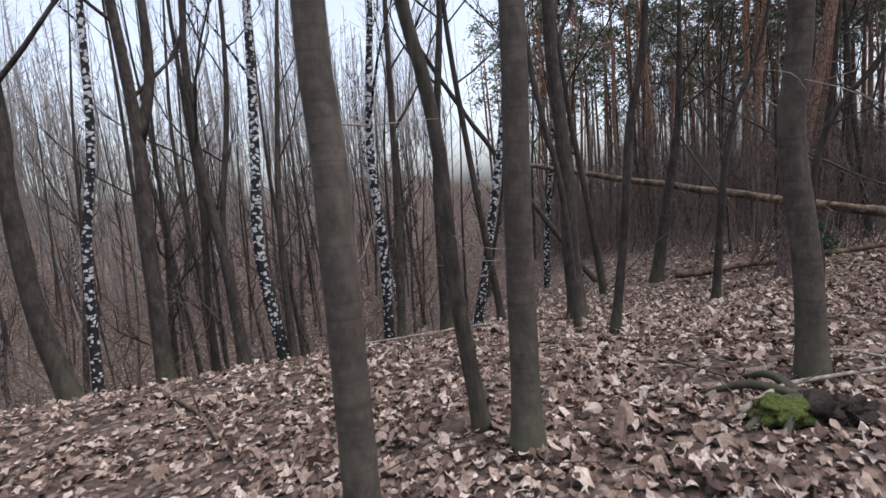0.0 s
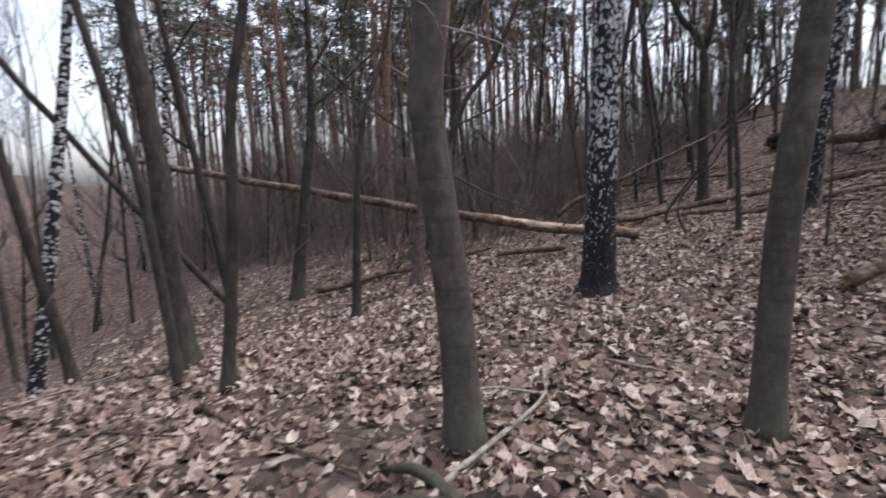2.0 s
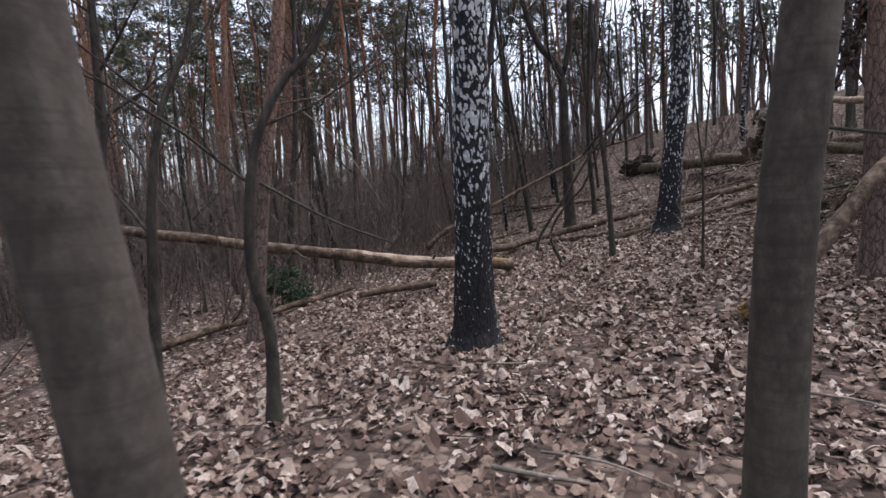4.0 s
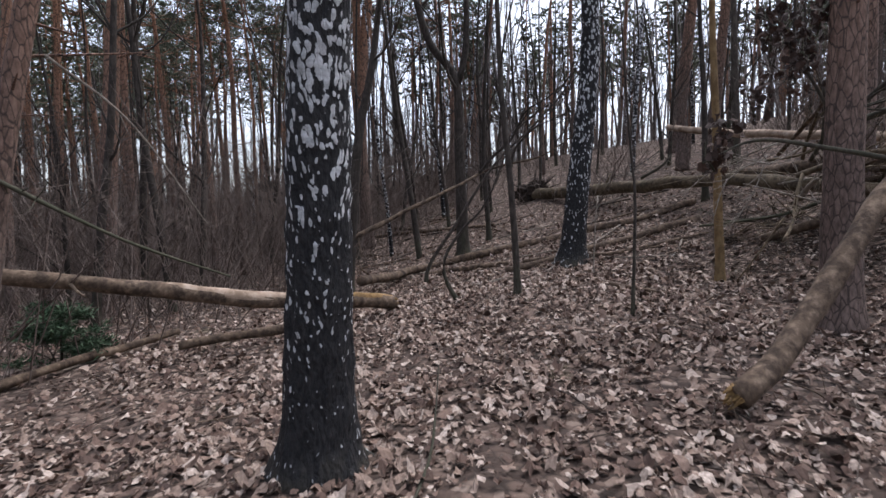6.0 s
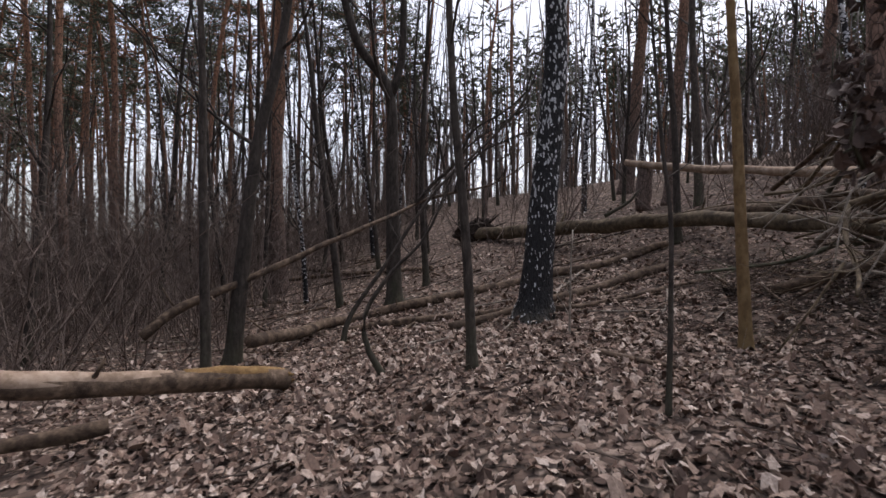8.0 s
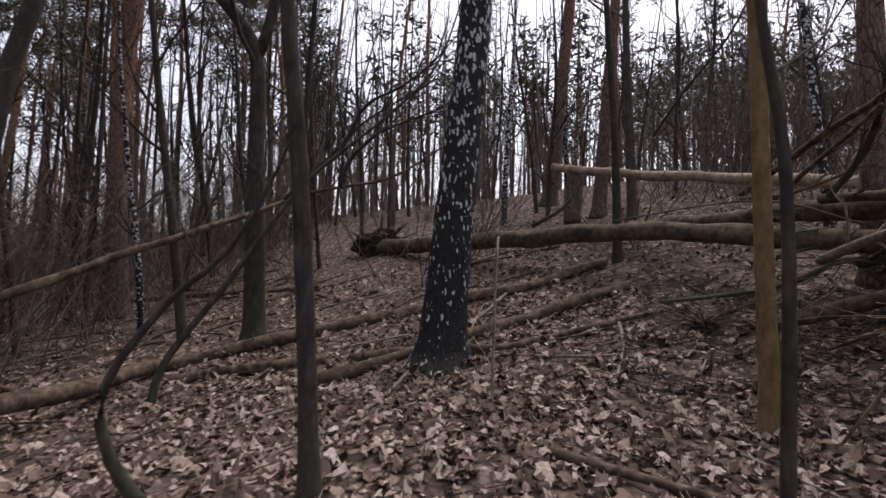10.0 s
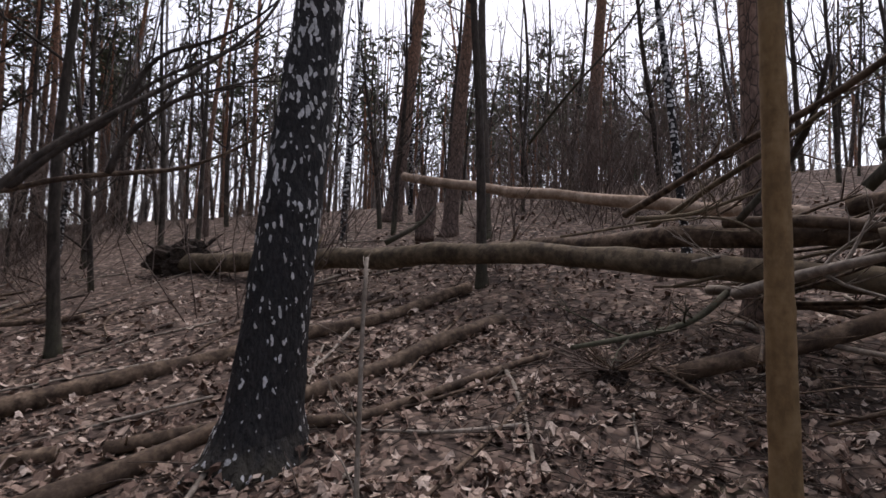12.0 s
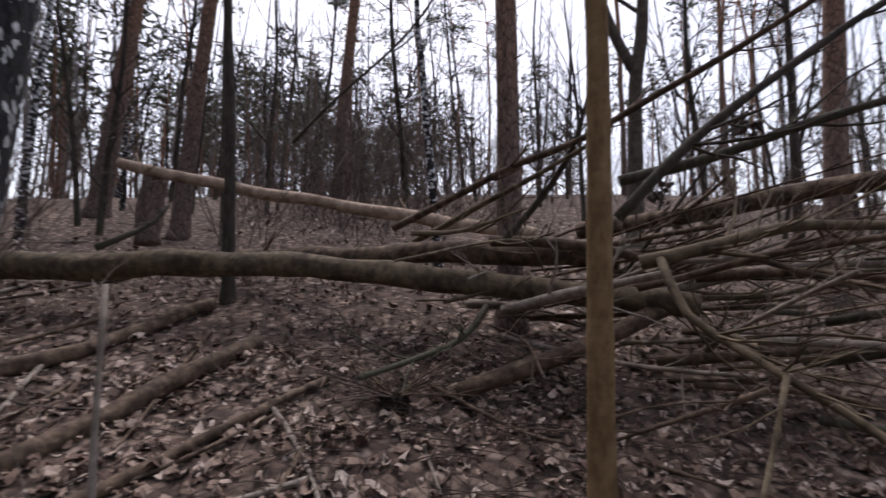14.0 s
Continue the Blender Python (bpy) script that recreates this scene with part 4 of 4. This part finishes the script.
bough([(12.88, 1.07, 1.13), (12.92, 1.32, 0.7), (12.99, 1.6, 0.25)], 0.016, 0.01, BARK_MOSSLOG, "short crooked bough under the heap", 3)
bough([(12.95, 1.1, 1.06), (13.28, 1.11, 0.9), (13.7, 1.2, 0.7)], 0.018, 0.01, BARK_LOG, "thin twiggy bough under the heap", 3)
bough([(10.67, 1.8, 1.75), (10.58, 2.12, 1.56), (10.43, 2.29, 1.05)], 0.009, 0.003, TWIG_PALE, "pale drooping twig of a fallen crown", 4, 0, spread=0.4)
bough([(10.66, 1.77, 1.79), (10.52, 1.9, 1.42), (10.39, 2.18, 1.01)], 0.009, 0.003, TWIG_PALE, "pale drooping twig of a fallen crown", 4, 1, spread=0.4)
bough([(10.63, 1.46, 1.87), (10.56, 1.77, 1.69), (10.46, 2.12, 1.78), (10.46, 2.49, 1.65)], 0.009, 0.003, TWIG_PALE, "pale drooping twig of a fallen crown", 4, 2, spread=0.4)
bough([(10.68, 1.6, 1.93), (10.61, 2.24, 1.66), (10.6, 2.59, 1.33)], 0.009, 0.003, TWIG_PALE, "pale drooping twig of a fallen crown", 4, 3, spread=0.4)
bough([(17.67, 1.07, 3.3), (16.91, 0.95, 3.67), (16.13, 0.66, 4.19), (15.3, 0.71, 4.6)], 0.02, 0.008, BARK_BARE, "thin dark bough arching above the heap", 4)


def heap():
    """The crossing boughs that fill the heap, thrown down in one direction."""
    r = random.Random(9)
    mats = [BARK_LOG, BARK_MOSSLOG, BARK_BARE, BARK_LOG, TWIG_PALE]
    for k in range(100):
        s = r.random() * 1.15 - 0.15
        x, y = 15.8 - 3.6 * s + r.gauss(0, 0.45), -0.5 - 1.6 * s + r.gauss(0, 0.55)
        z = gz(x, y) + r.uniform(0.15, 1.25) ** 1.1
        a = math.atan2(-0.35, -1.0) + r.gauss(0, 0.6)
        ln = r.uniform(0.8, 3.0)
        tilt = r.gauss(0.04, 0.14)
        d = np.array([math.cos(a), math.sin(a), tilt])
        o = np.array([x, y, z])
        mid = o + d * ln * 0.5 + np.array([r.gauss(0, 0.08), r.gauss(0, 0.08), r.gauss(0, 0.06)])
        e = o + d * ln + np.array([r.gauss(0, 0.15), r.gauss(0, 0.15), r.gauss(0.03, 0.12)])
        rad = r.choice([0.012, 0.016, 0.02, 0.028, 0.04, 0.055])
        bough([tuple(o), tuple(mid), tuple(e)], rad, rad * 0.5, mats[k % 5], "crooked bough in the brushwood heap", r.randint(3, 5), k, 0.8, 7)


heap()


def withered(x, y, z, size, count, seed):
    """A hanging bunch of withered brown leaves on its twig."""
    r = random.Random(seed)
    ob = thing("leaf_bunch", x, y, z, "bunch of dark withered leaves on a fallen bough", "leaves", "withered bunches")
    s = Shape()
    tube(s, [(0, 0, -size), (r.uniform(-0.1, 0.1), r.uniform(-0.1, 0.1), 0), (r.uniform(-0.2, 0.2), r.uniform(-0.2, 0.2), size)], [0.012, 0.008, 0.003], 4)
    part("twig", s, BARK_BARE, ob)
    s = Shape()
    for _ in range(count):
        pts, tri = LEAVES[r.randrange(len(LEAVES))]
        m = np.array(Euler((r.uniform(0, 6), r.uniform(0, 6), r.uniform(0, 6))).to_matrix())
        o = np.array([r.gauss(0, 0.4), r.gauss(0, 0.4), r.gauss(0, 0.55)]) * size
        s.add(pts * r.uniform(0.06, 0.12) @ m.T + o, tri)
    part("leaves", s, LEAF_DARK, ob, "dark brown withered leaves", False, "stuff")



for k, (x, y, z, size, count) in enumerate([(11.45, 1.35, 2.9, 0.3, 85), (11.6, 1.55, 3.25, 0.25, 60), (11.3, 1.2, 3.3, 0.25, 60), (11.5, 1.7, 2.5, 0.22, 50), (10.3, 2.2, 1.95, 0.16, 45), (10.1, 2.3, 1.75, 0.13, 35), (13.53, -0.82, 2.95, 0.18, 30), (14.6, -1.6, 2.6, 0.2, 30)]):
    withered(x, y, z, size, count, 50 + k)
log("dead_bough", [(11.34, 0.9, 1.9), (11.4, 1.2, 2.6), (11.5, 1.5, 3.2), (11.6, 1.8, 3.5)], 0.02, 0.008, BARK_BARE, "thin dark bough that holds withered leaves", "branch", stubs=3)
log("dead_bough", [(10.6, 0.3, 1.55), (10.6, 1.2, 1.8), (10.4, 1.9, 1.9), (10.05, 2.4, 1.7)], 0.03, 0.008, BARK_BARE, "thin dark bough that holds withered leaves", "branch", stubs=3)
log("dead_bough", [(14.6, -0.6, 1.6), (13.9, -0.75, 2.5), (13.5, -0.85, 3.1)], 0.02, 0.008, BARK_BARE, "thin dark bough that holds withered leaves", "branch", stubs=2)


# ---- sticks and small things on the floor ----
def stick(pts, r0, material, label, twigs=0):
    q = [(x, y, gz(x, y) + 0.02 + lift) for x, y, lift in pts]
    ob = log("fallen_stick", q, r0, r0 * 0.5, material, label, "stick", step=0.1, sides=7, rough=0.15, stubs=twigs)
    return ob


stick([(2.18, 2.75, 0.05), (2.64, 2.93, 0.1), (3.23, 3.1, 0.08), (3.98, 3.33, 0.03), (4.28, 3.53, 0.1)], 0.022, TWIG_PALE, "pale forked branch on the leaves", 2)
stick([(3.98, 3.33, 0.06), (3.82, 3.69, 0.06), (3.39, 3.67, 0.04)], 0.012, TWIG_PALE, "pale side branch on the leaves", 1)
stick([(12.9, 3.3, 0.02), (12.6, 2.87, 0.02), (12.3, 2.3, 0.01)], 0.035, BARK_LOG, "crooked brown branch on the leaves", 1)
stick([(-2.62, 6.5, 0.0), (-1.9, 5.45, 0.02), (-1.1, 3.9, 0.01)], 0.035, BARK_LOG, "thick grey stick on the leaves", 1)
stick([(1.94, 5.9, 0.01), (2.27, 5.03, 0.02), (2.5, 4.94, 0.02)], 0.014, BARK_LOG, "thin grey stick on the leaves", 1)
stick([(2.65, 6.1, 0.01), (2.55, 4.57, 0.01), (2.63, 3.4, 0.01)], 0.02, BARK_LOG, "long brown stick on the leaves", 2)
stick([(1.89, 5.1, 0.0), (1.8, 4.2, 0.01)], 0.02, BARK_LOG, "short stick on the leaves")
stick([(-0.2, 7.6, 0.05), (1.2, 7.6, 0.06), (2.6, 7.9, 0.05)], 0.018, TWIG_PALE, "pale stick along the edge of the bank", 2)
stick([(4.99, 3.43, 0.01), (5.06, 2.9, 0.01)], 0.015, TWIG_PALE, "pale short stick on the leaves")
stick([(7.05, 4.05, 0.01), (7.45, 4.1, 0.12), (8.0, 4.25, 0.45)], 0.010, BARK_BARE, "thin dark stick leaning over the leaves")
stick([(7.39, 2.39, 0.01), (6.55, 2.79, 0.01)], 0.014, BARK_LOG, "thin stick on the leaves", 1)
stick([(15.0, 1.46, 0.01), (14.49, 1.77, 0.01)], 0.014, TWIG_PALE, "pale short stick on the leaves")
stick([(15.6, 0.83, 0.02), (14.64, 0.81, 0.02), (14.28, 0.63, 0.01)], 0.022, BARK_LOG, "brown stick on the leaves", 1)
stick([(15.0, -0.3, 0.02), (14.5, 0.14, 0.02)], 0.02, BARK_LOG, "short brown stick under the heap")
stick([(13.9, 0.5, 0.02), (13.3, 0.35, 0.02)], 0.016, BARK_LOG, "short brown stick under the heap")
bough([(13.98, 3.6, 0.1), (14.12, 3.58, 0.7), (14.25, 3.555, 1.35), (14.31, 3.54, 1.53)], 0.015, 0.010, TWIG_PALE, "thin dry broken sapling", 5, spread=0.45, name="dead_sapling")
for k in range(120):
    a = random.Random(900 + k)
    near = k < 50
    x, y, t = (a.uniform(-1, 16.5), a.uniform(-1.0, 7.0), a.uniform(0, 6.28)) if near else (a.uniform(14.5, 24), a.uniform(1.5, 11), a.gauss(2.2, 0.7))
    ln = a.uniform(0.25, 0.9) if near else a.uniform(0.8, 2.6)
    bent = a.uniform(-0.12, 0.12)
    stick([(x, y, 0.01), (x + math.cos(t) * ln * 0.5 - math.sin(t) * bent, y + math.sin(t) * ln * 0.5 + math.cos(t) * bent, 0.015), (x + math.cos(t) * ln, y + math.sin(t) * ln, 0.01)], a.uniform(0.005, 0.012) * (1 if near else 2.5), a.choice([BARK_LOG, TWIG_PALE, TWIG]), "thin dry twig on the leaves" if near else "dry fallen branch on the slope", a.choice([0, 1, 1]))


def ground_twigs():
    """The fine broken twigs strewn under the heap and along the walk."""
    r = random.Random(404)
    s = Shape()
    for k in range(1500):
        if k < 700:
            x, y = r.gauss(15.0, 1.3), r.gauss(0.9, 1.1)
        else:
            x, y = r.uniform(-2, 21), r.uniform(-3, 9)
        a, ln = r.uniform(0, 6.28), r.uniform(0.1, 0.6)
        z = gz(x, y) + 0.03
        p = np.array([x, y, z])
        e = np.array([x + math.cos(a) * ln, y + math.sin(a) * ln, gz(x + math.cos(a) * ln, y + math.sin(a) * ln) + r.uniform(0.01, 0.12)])
        tube(s, [p, (p + e) / 2 + np.array([r.uniform(-0.03, 0.03), r.uniform(-0.03, 0.03), 0.015]), e], [0.005, 0.004, 0.002], 4)
    tagged(new("ground_twigs", s.mesh("ground_twigs", TWIG)), "fine dry twigs strewn over the leaves", "twigs", kind="stuff")


ground_twigs()


def mossy_stump(x, y):
    """A rotten lump of root wood with a cushion of moss."""
    r = random.Random(3)
    ob = thing("mossy_stump", x, y, gz(x, y), "rotten root stump with bright green moss", "stump")

    def lump(name, centre, size, material, seed, label=""):
        bm = bmesh.new()
        bmesh.ops.create_icosphere(bm, subdivisions=4, radius=1.0)
        for v in bm.verts:
            k = 1 + 0.6 * noise.noise(v.co * 1.8 + Vector((seed, 0, 0))) + 0.3 * noise.noise(v.co * 6 + Vector((0, seed, 0)))
            v.co = Vector((v.co.x * size[0] * k + centre[0], v.co.y * size[1] * k + centre[1], v.co.z * size[2] * k + centre[2]))
        me = bpy.data.meshes.new(name)
        bm.to_mesh(me)
        bm.free()
        me.materials.append(material)
        me.polygons.foreach_set("use_smooth", [True] * len(me.polygons))
        part_ob = new(name, me)
        part_ob.parent = ob
        tagged(part_ob, label)

    lump("root_wood", (0.16, -0.03, 0.05), (0.21, 0.13, 0.10), ROTTEN, 1.0)
    lump("root_wood", (0.34, -0.09, 0.05), (0.14, 0.08, 0.09), ROTTEN, 5.0)
    lump("moss_cushion", (-0.05, -0.02, 0.09), (0.17, 0.12, 0.085), MOSS, 9.0, "bright green moss")
    for k in range(4):
        s = Shape()
        a = r.uniform(0, 6.28)
        tube(s, curve([(0.2, 0.1, 0.08), (0.2 + 0.3 * math.cos(a), 0.1 + 0.3 * math.sin(a), 0.12), (0.2 + 0.6 * math.cos(a), 0.1 + 0.6 * math.sin(a), 0.0)], 0.08), np.linspace(0.04, 0.012, 9)[: len(curve([(0.2, 0.1, 0.08), (0.2 + 0.3 * math.cos(a), 0.1 + 0.3 * math.sin(a), 0.12), (0.2 + 0.6 * math.cos(a), 0.1 + 0.6 * math.sin(a), 0.0)], 0.08))], 8, 0.2)
        part("root", s, BARK_BARE, ob)


mossy_stump(2.46, 2.69)


def root_tangle(x, y):
    """A low knot of dead roots and wiry twigs on the slope."""
    r = random.Random(61)
    ob = thing("root_tangle", x, y, gz(x, y), "knot of dark dead roots and wiry twigs", "roots")
    bm = bmesh.new()
    bmesh.ops.create_icosphere(bm, subdivisions=3, radius=1.0)
    for v in bm.verts:
        k = 1 + 0.6 * noise.noise(v.co * 2.1) + 0.25 * noise.noise(v.co * 6)
        v.co = Vector((v.co.x * 0.09 * k, v.co.y * 0.11 * k, v.co.z * 0.10 * k + 0.03))
    me = bpy.data.meshes.new("root_wood")
    bm.to_mesh(me)
    bm.free()
    me.materials.append(ROTTEN)
    knot = new("root_wood", me)
    knot.parent = ob
    for k in range(34):
        a, ln = r.uniform(0, 6.28), r.uniform(0.25, 0.85)
        way = np.array([math.cos(a), math.sin(a), r.uniform(-0.05, 0.7)])
        s = Shape()
        branch_of(s, (0, 0, 0.08), way / np.linalg.norm(way), ln, r.uniform(0.006, 0.016), 1, r, -0.1, 5)
        part("root" if k % 3 else "twig", s, BARK_LOG if k % 2 else TWIG_BROWN, ob)


root_tangle(15.55, 1.25)


def root_plate(x, y):
    """The torn-up root end of the thick fallen trunk, with soil and broken roots."""
    r = random.Random(17)
    ob = thing("root_plate", x, y, gz(x, y), "torn-up root plate with dark soil and broken roots", "roots")
    bm = bmesh.new()
    bmesh.ops.create_icosphere(bm, subdivisions=4, radius=1.0)
    for v in bm.verts:
        k = 1 + 0.5 * noise.noise(v.co * 1.7) + 0.25 * noise.noise(v.co * 5)
        v.co = Vector((v.co.x * 0.28 * k, v.co.y * 0.55 * k, v.co.z * 0.42 * k + 0.2))
    me = bpy.data.meshes.new("soil")
    bm.to_mesh(me)
    bm.free()
    me.materials.append(ROTTEN)
    soil = new("soil", me)
    soil.parent = ob
    for k in range(16):
        a, ln = r.uniform(0, 6.28), r.uniform(0.4, 0.95)
        way = np.array([r.uniform(-0.4, 0.4), math.cos(a), math.sin(a) * 0.7 + 0.15]) * ln
        s = Shape()
        tube(s, [(0, 0, 0.2), tuple(way * 0.6 + np.array([0, 0, 0.2])), tuple(way + np.array([r.uniform(-0.1, 0.1), 0, 0.25]))], [0.06, 0.035, 0.008], 6, 0.2, seed=k)
        part("root", s, ROTTEN, ob)


root_plate(23.2, 6.15)


def young_spruce(x, y):
    r = random.Random(12)
    ob = thing("young_spruce", x, y, gz(x, y), "small dark green spruce on the slope", "tree")
    s = Shape()
    tube(s, [(0, 0, -0.05), (0.02, 0, 0.5), (0.03, 0, 0.85)], [0.02, 0.014, 0.005], 6)
    part("trunk", s, BARK_BARE, ob)
    for k in range(26):
        s = Shape()
        h = 0.08 + 0.7 * k / 26
        a, reach = r.uniform(0, 6.28), 0.6 * (1 - h / 1.1) + 0.1
        way = np.array([math.cos(a), math.sin(a), r.uniform(-0.1, 0.25)]) * reach
        tube(s, [(0, 0, h), tuple(way * 0.5 + np.array([0, 0, h])), tuple(way + np.array([0, 0, h]))], [0.006, 0.004, 0.002], 3)
        for q in range(9):
            needles(s, way * r.uniform(0.2, 1.0) + np.array([0, 0, h]), 0.12, 16, r)
        part("spray", s, SPRUCE, ob, smooth=False, kind="stuff")


young_spruce(9.6, 10.3)


def single_leaves():
    """The large leaves nearest the walk, one by one."""
    r = random.Random(88)
    meshes = []
    for k, (pts, tri) in enumerate(LEAVES):
        s = Shape()
        s.add(pts, tri)
        meshes.append(s.mesh("fallen_leaf", LEAF, False))
    for k in range(300):
        x, y = r.uniform(-0.5, 15.0), 0.0
        y = 2.0 + 0.14 * x + r.uniform(-1.6, 2.6)
        ob = new("fallen_leaf", meshes[k % len(meshes)])
        size = r.uniform(0.07, 0.12)
        ob.matrix_basis = Matrix.Translation((x, y, gz(x, y) + 0.05)) @ Euler((r.gauss(0, 0.3), r.gauss(0, 0.3), r.uniform(0, 6.28))).to_matrix().to_4x4() @ Matrix.Diagonal((size, size, size, 1))
        ob.parent = GROUND


single_leaves()

WALKED = np.array([(x, y) for _, x, y, *_ in PATH])


def near_path(x, y):
    return np.min(np.hypot(x[:, None] - WALKED[None, :, 0], y[:, None] - WALKED[None, :, 1]), axis=1)


def leaf_carpet():
    g = np.random.default_rng(5)
    n = 330000
    x, y = g.uniform(-6, 24, n), g.uniform(-7, 16, n)
    d = near_path(x, y)
    keep = g.random(n) < np.where(d < 3.2, 0.85, np.where(d < 5.5, 0.6, np.where(d < 9, 0.26, 0.07)))
    x, y = x[keep], y[keep]
    s = (y - 7.7 - 0.2 * x)
    keep = ~((s > 2.5) & (x < 3))
    x, y = x[keep], y[keep]
    patch = np.array([noise.noise((a * 0.9, b * 0.9, 7.0)) + 0.6 * noise.noise((a * 2.6, b * 2.6, 11.0)) for a, b in zip(x, y)])
    keep = g.random(len(x)) < np.clip(0.9 + 1.1 * patch, 0.35, 1.0)
    x, y = x[keep], y[keep]
    n = len(x)
    z = ground_z(x, y)
    bumps = np.array([0.05 * noise.noise((a * 1.3, b * 1.3, 0.0)) + 0.02 * noise.noise((a * 5.2, b * 5.2, 3.0)) for a, b in zip(x, y)])
    z = z + bumps + g.uniform(0.004, 0.03, n)
    size = g.gamma(7, 0.0088, n).clip(0.03, 0.14)
    yaw, tx, ty = g.uniform(0, 2 * np.pi, n), g.normal(0, 0.33, n), g.normal(0, 0.33, n)
    kind = g.integers(0, len(LEAVES), n)
    sh = Shape()
    verts, faces = [], []
    count = 0
    for k, (pts, tri) in enumerate(LEAVES):
        sel = np.where(kind == k)[0]
        p = pts[None] * size[sel][:, None, None]
        c, si = np.cos(yaw[sel])[:, None], np.sin(yaw[sel])[:, None]
        X, Y, Z = p[..., 0], p[..., 1], p[..., 2]
        Z = Z + X * tx[sel][:, None] + Y * ty[sel][:, None]
        Z = Z + np.maximum(0, -Z.min(axis=1) - 0.012)[:, None]
        out = np.stack([X * c - Y * si + x[sel][:, None], X * si + Y * c + y[sel][:, None], Z + z[sel][:, None]], -1)
        verts.append(out.reshape(-1, 3))
        t = np.array(tri)
        faces.append((t[None] + (np.arange(len(sel)) * len(pts))[:, None, None] + count).reshape(-1, 3))
        count += len(sel) * len(pts)
    sh.v, sh.f, sh.n = verts, np.concatenate(faces).tolist(), count
    ob = new("leaf_litter", sh.mesh("leaf_litter", LEAF, smooth=False))
    tagged(ob, "carpet of curled tan and brown dry leaves", "leaves", kind="stuff")


leaf_carpet()
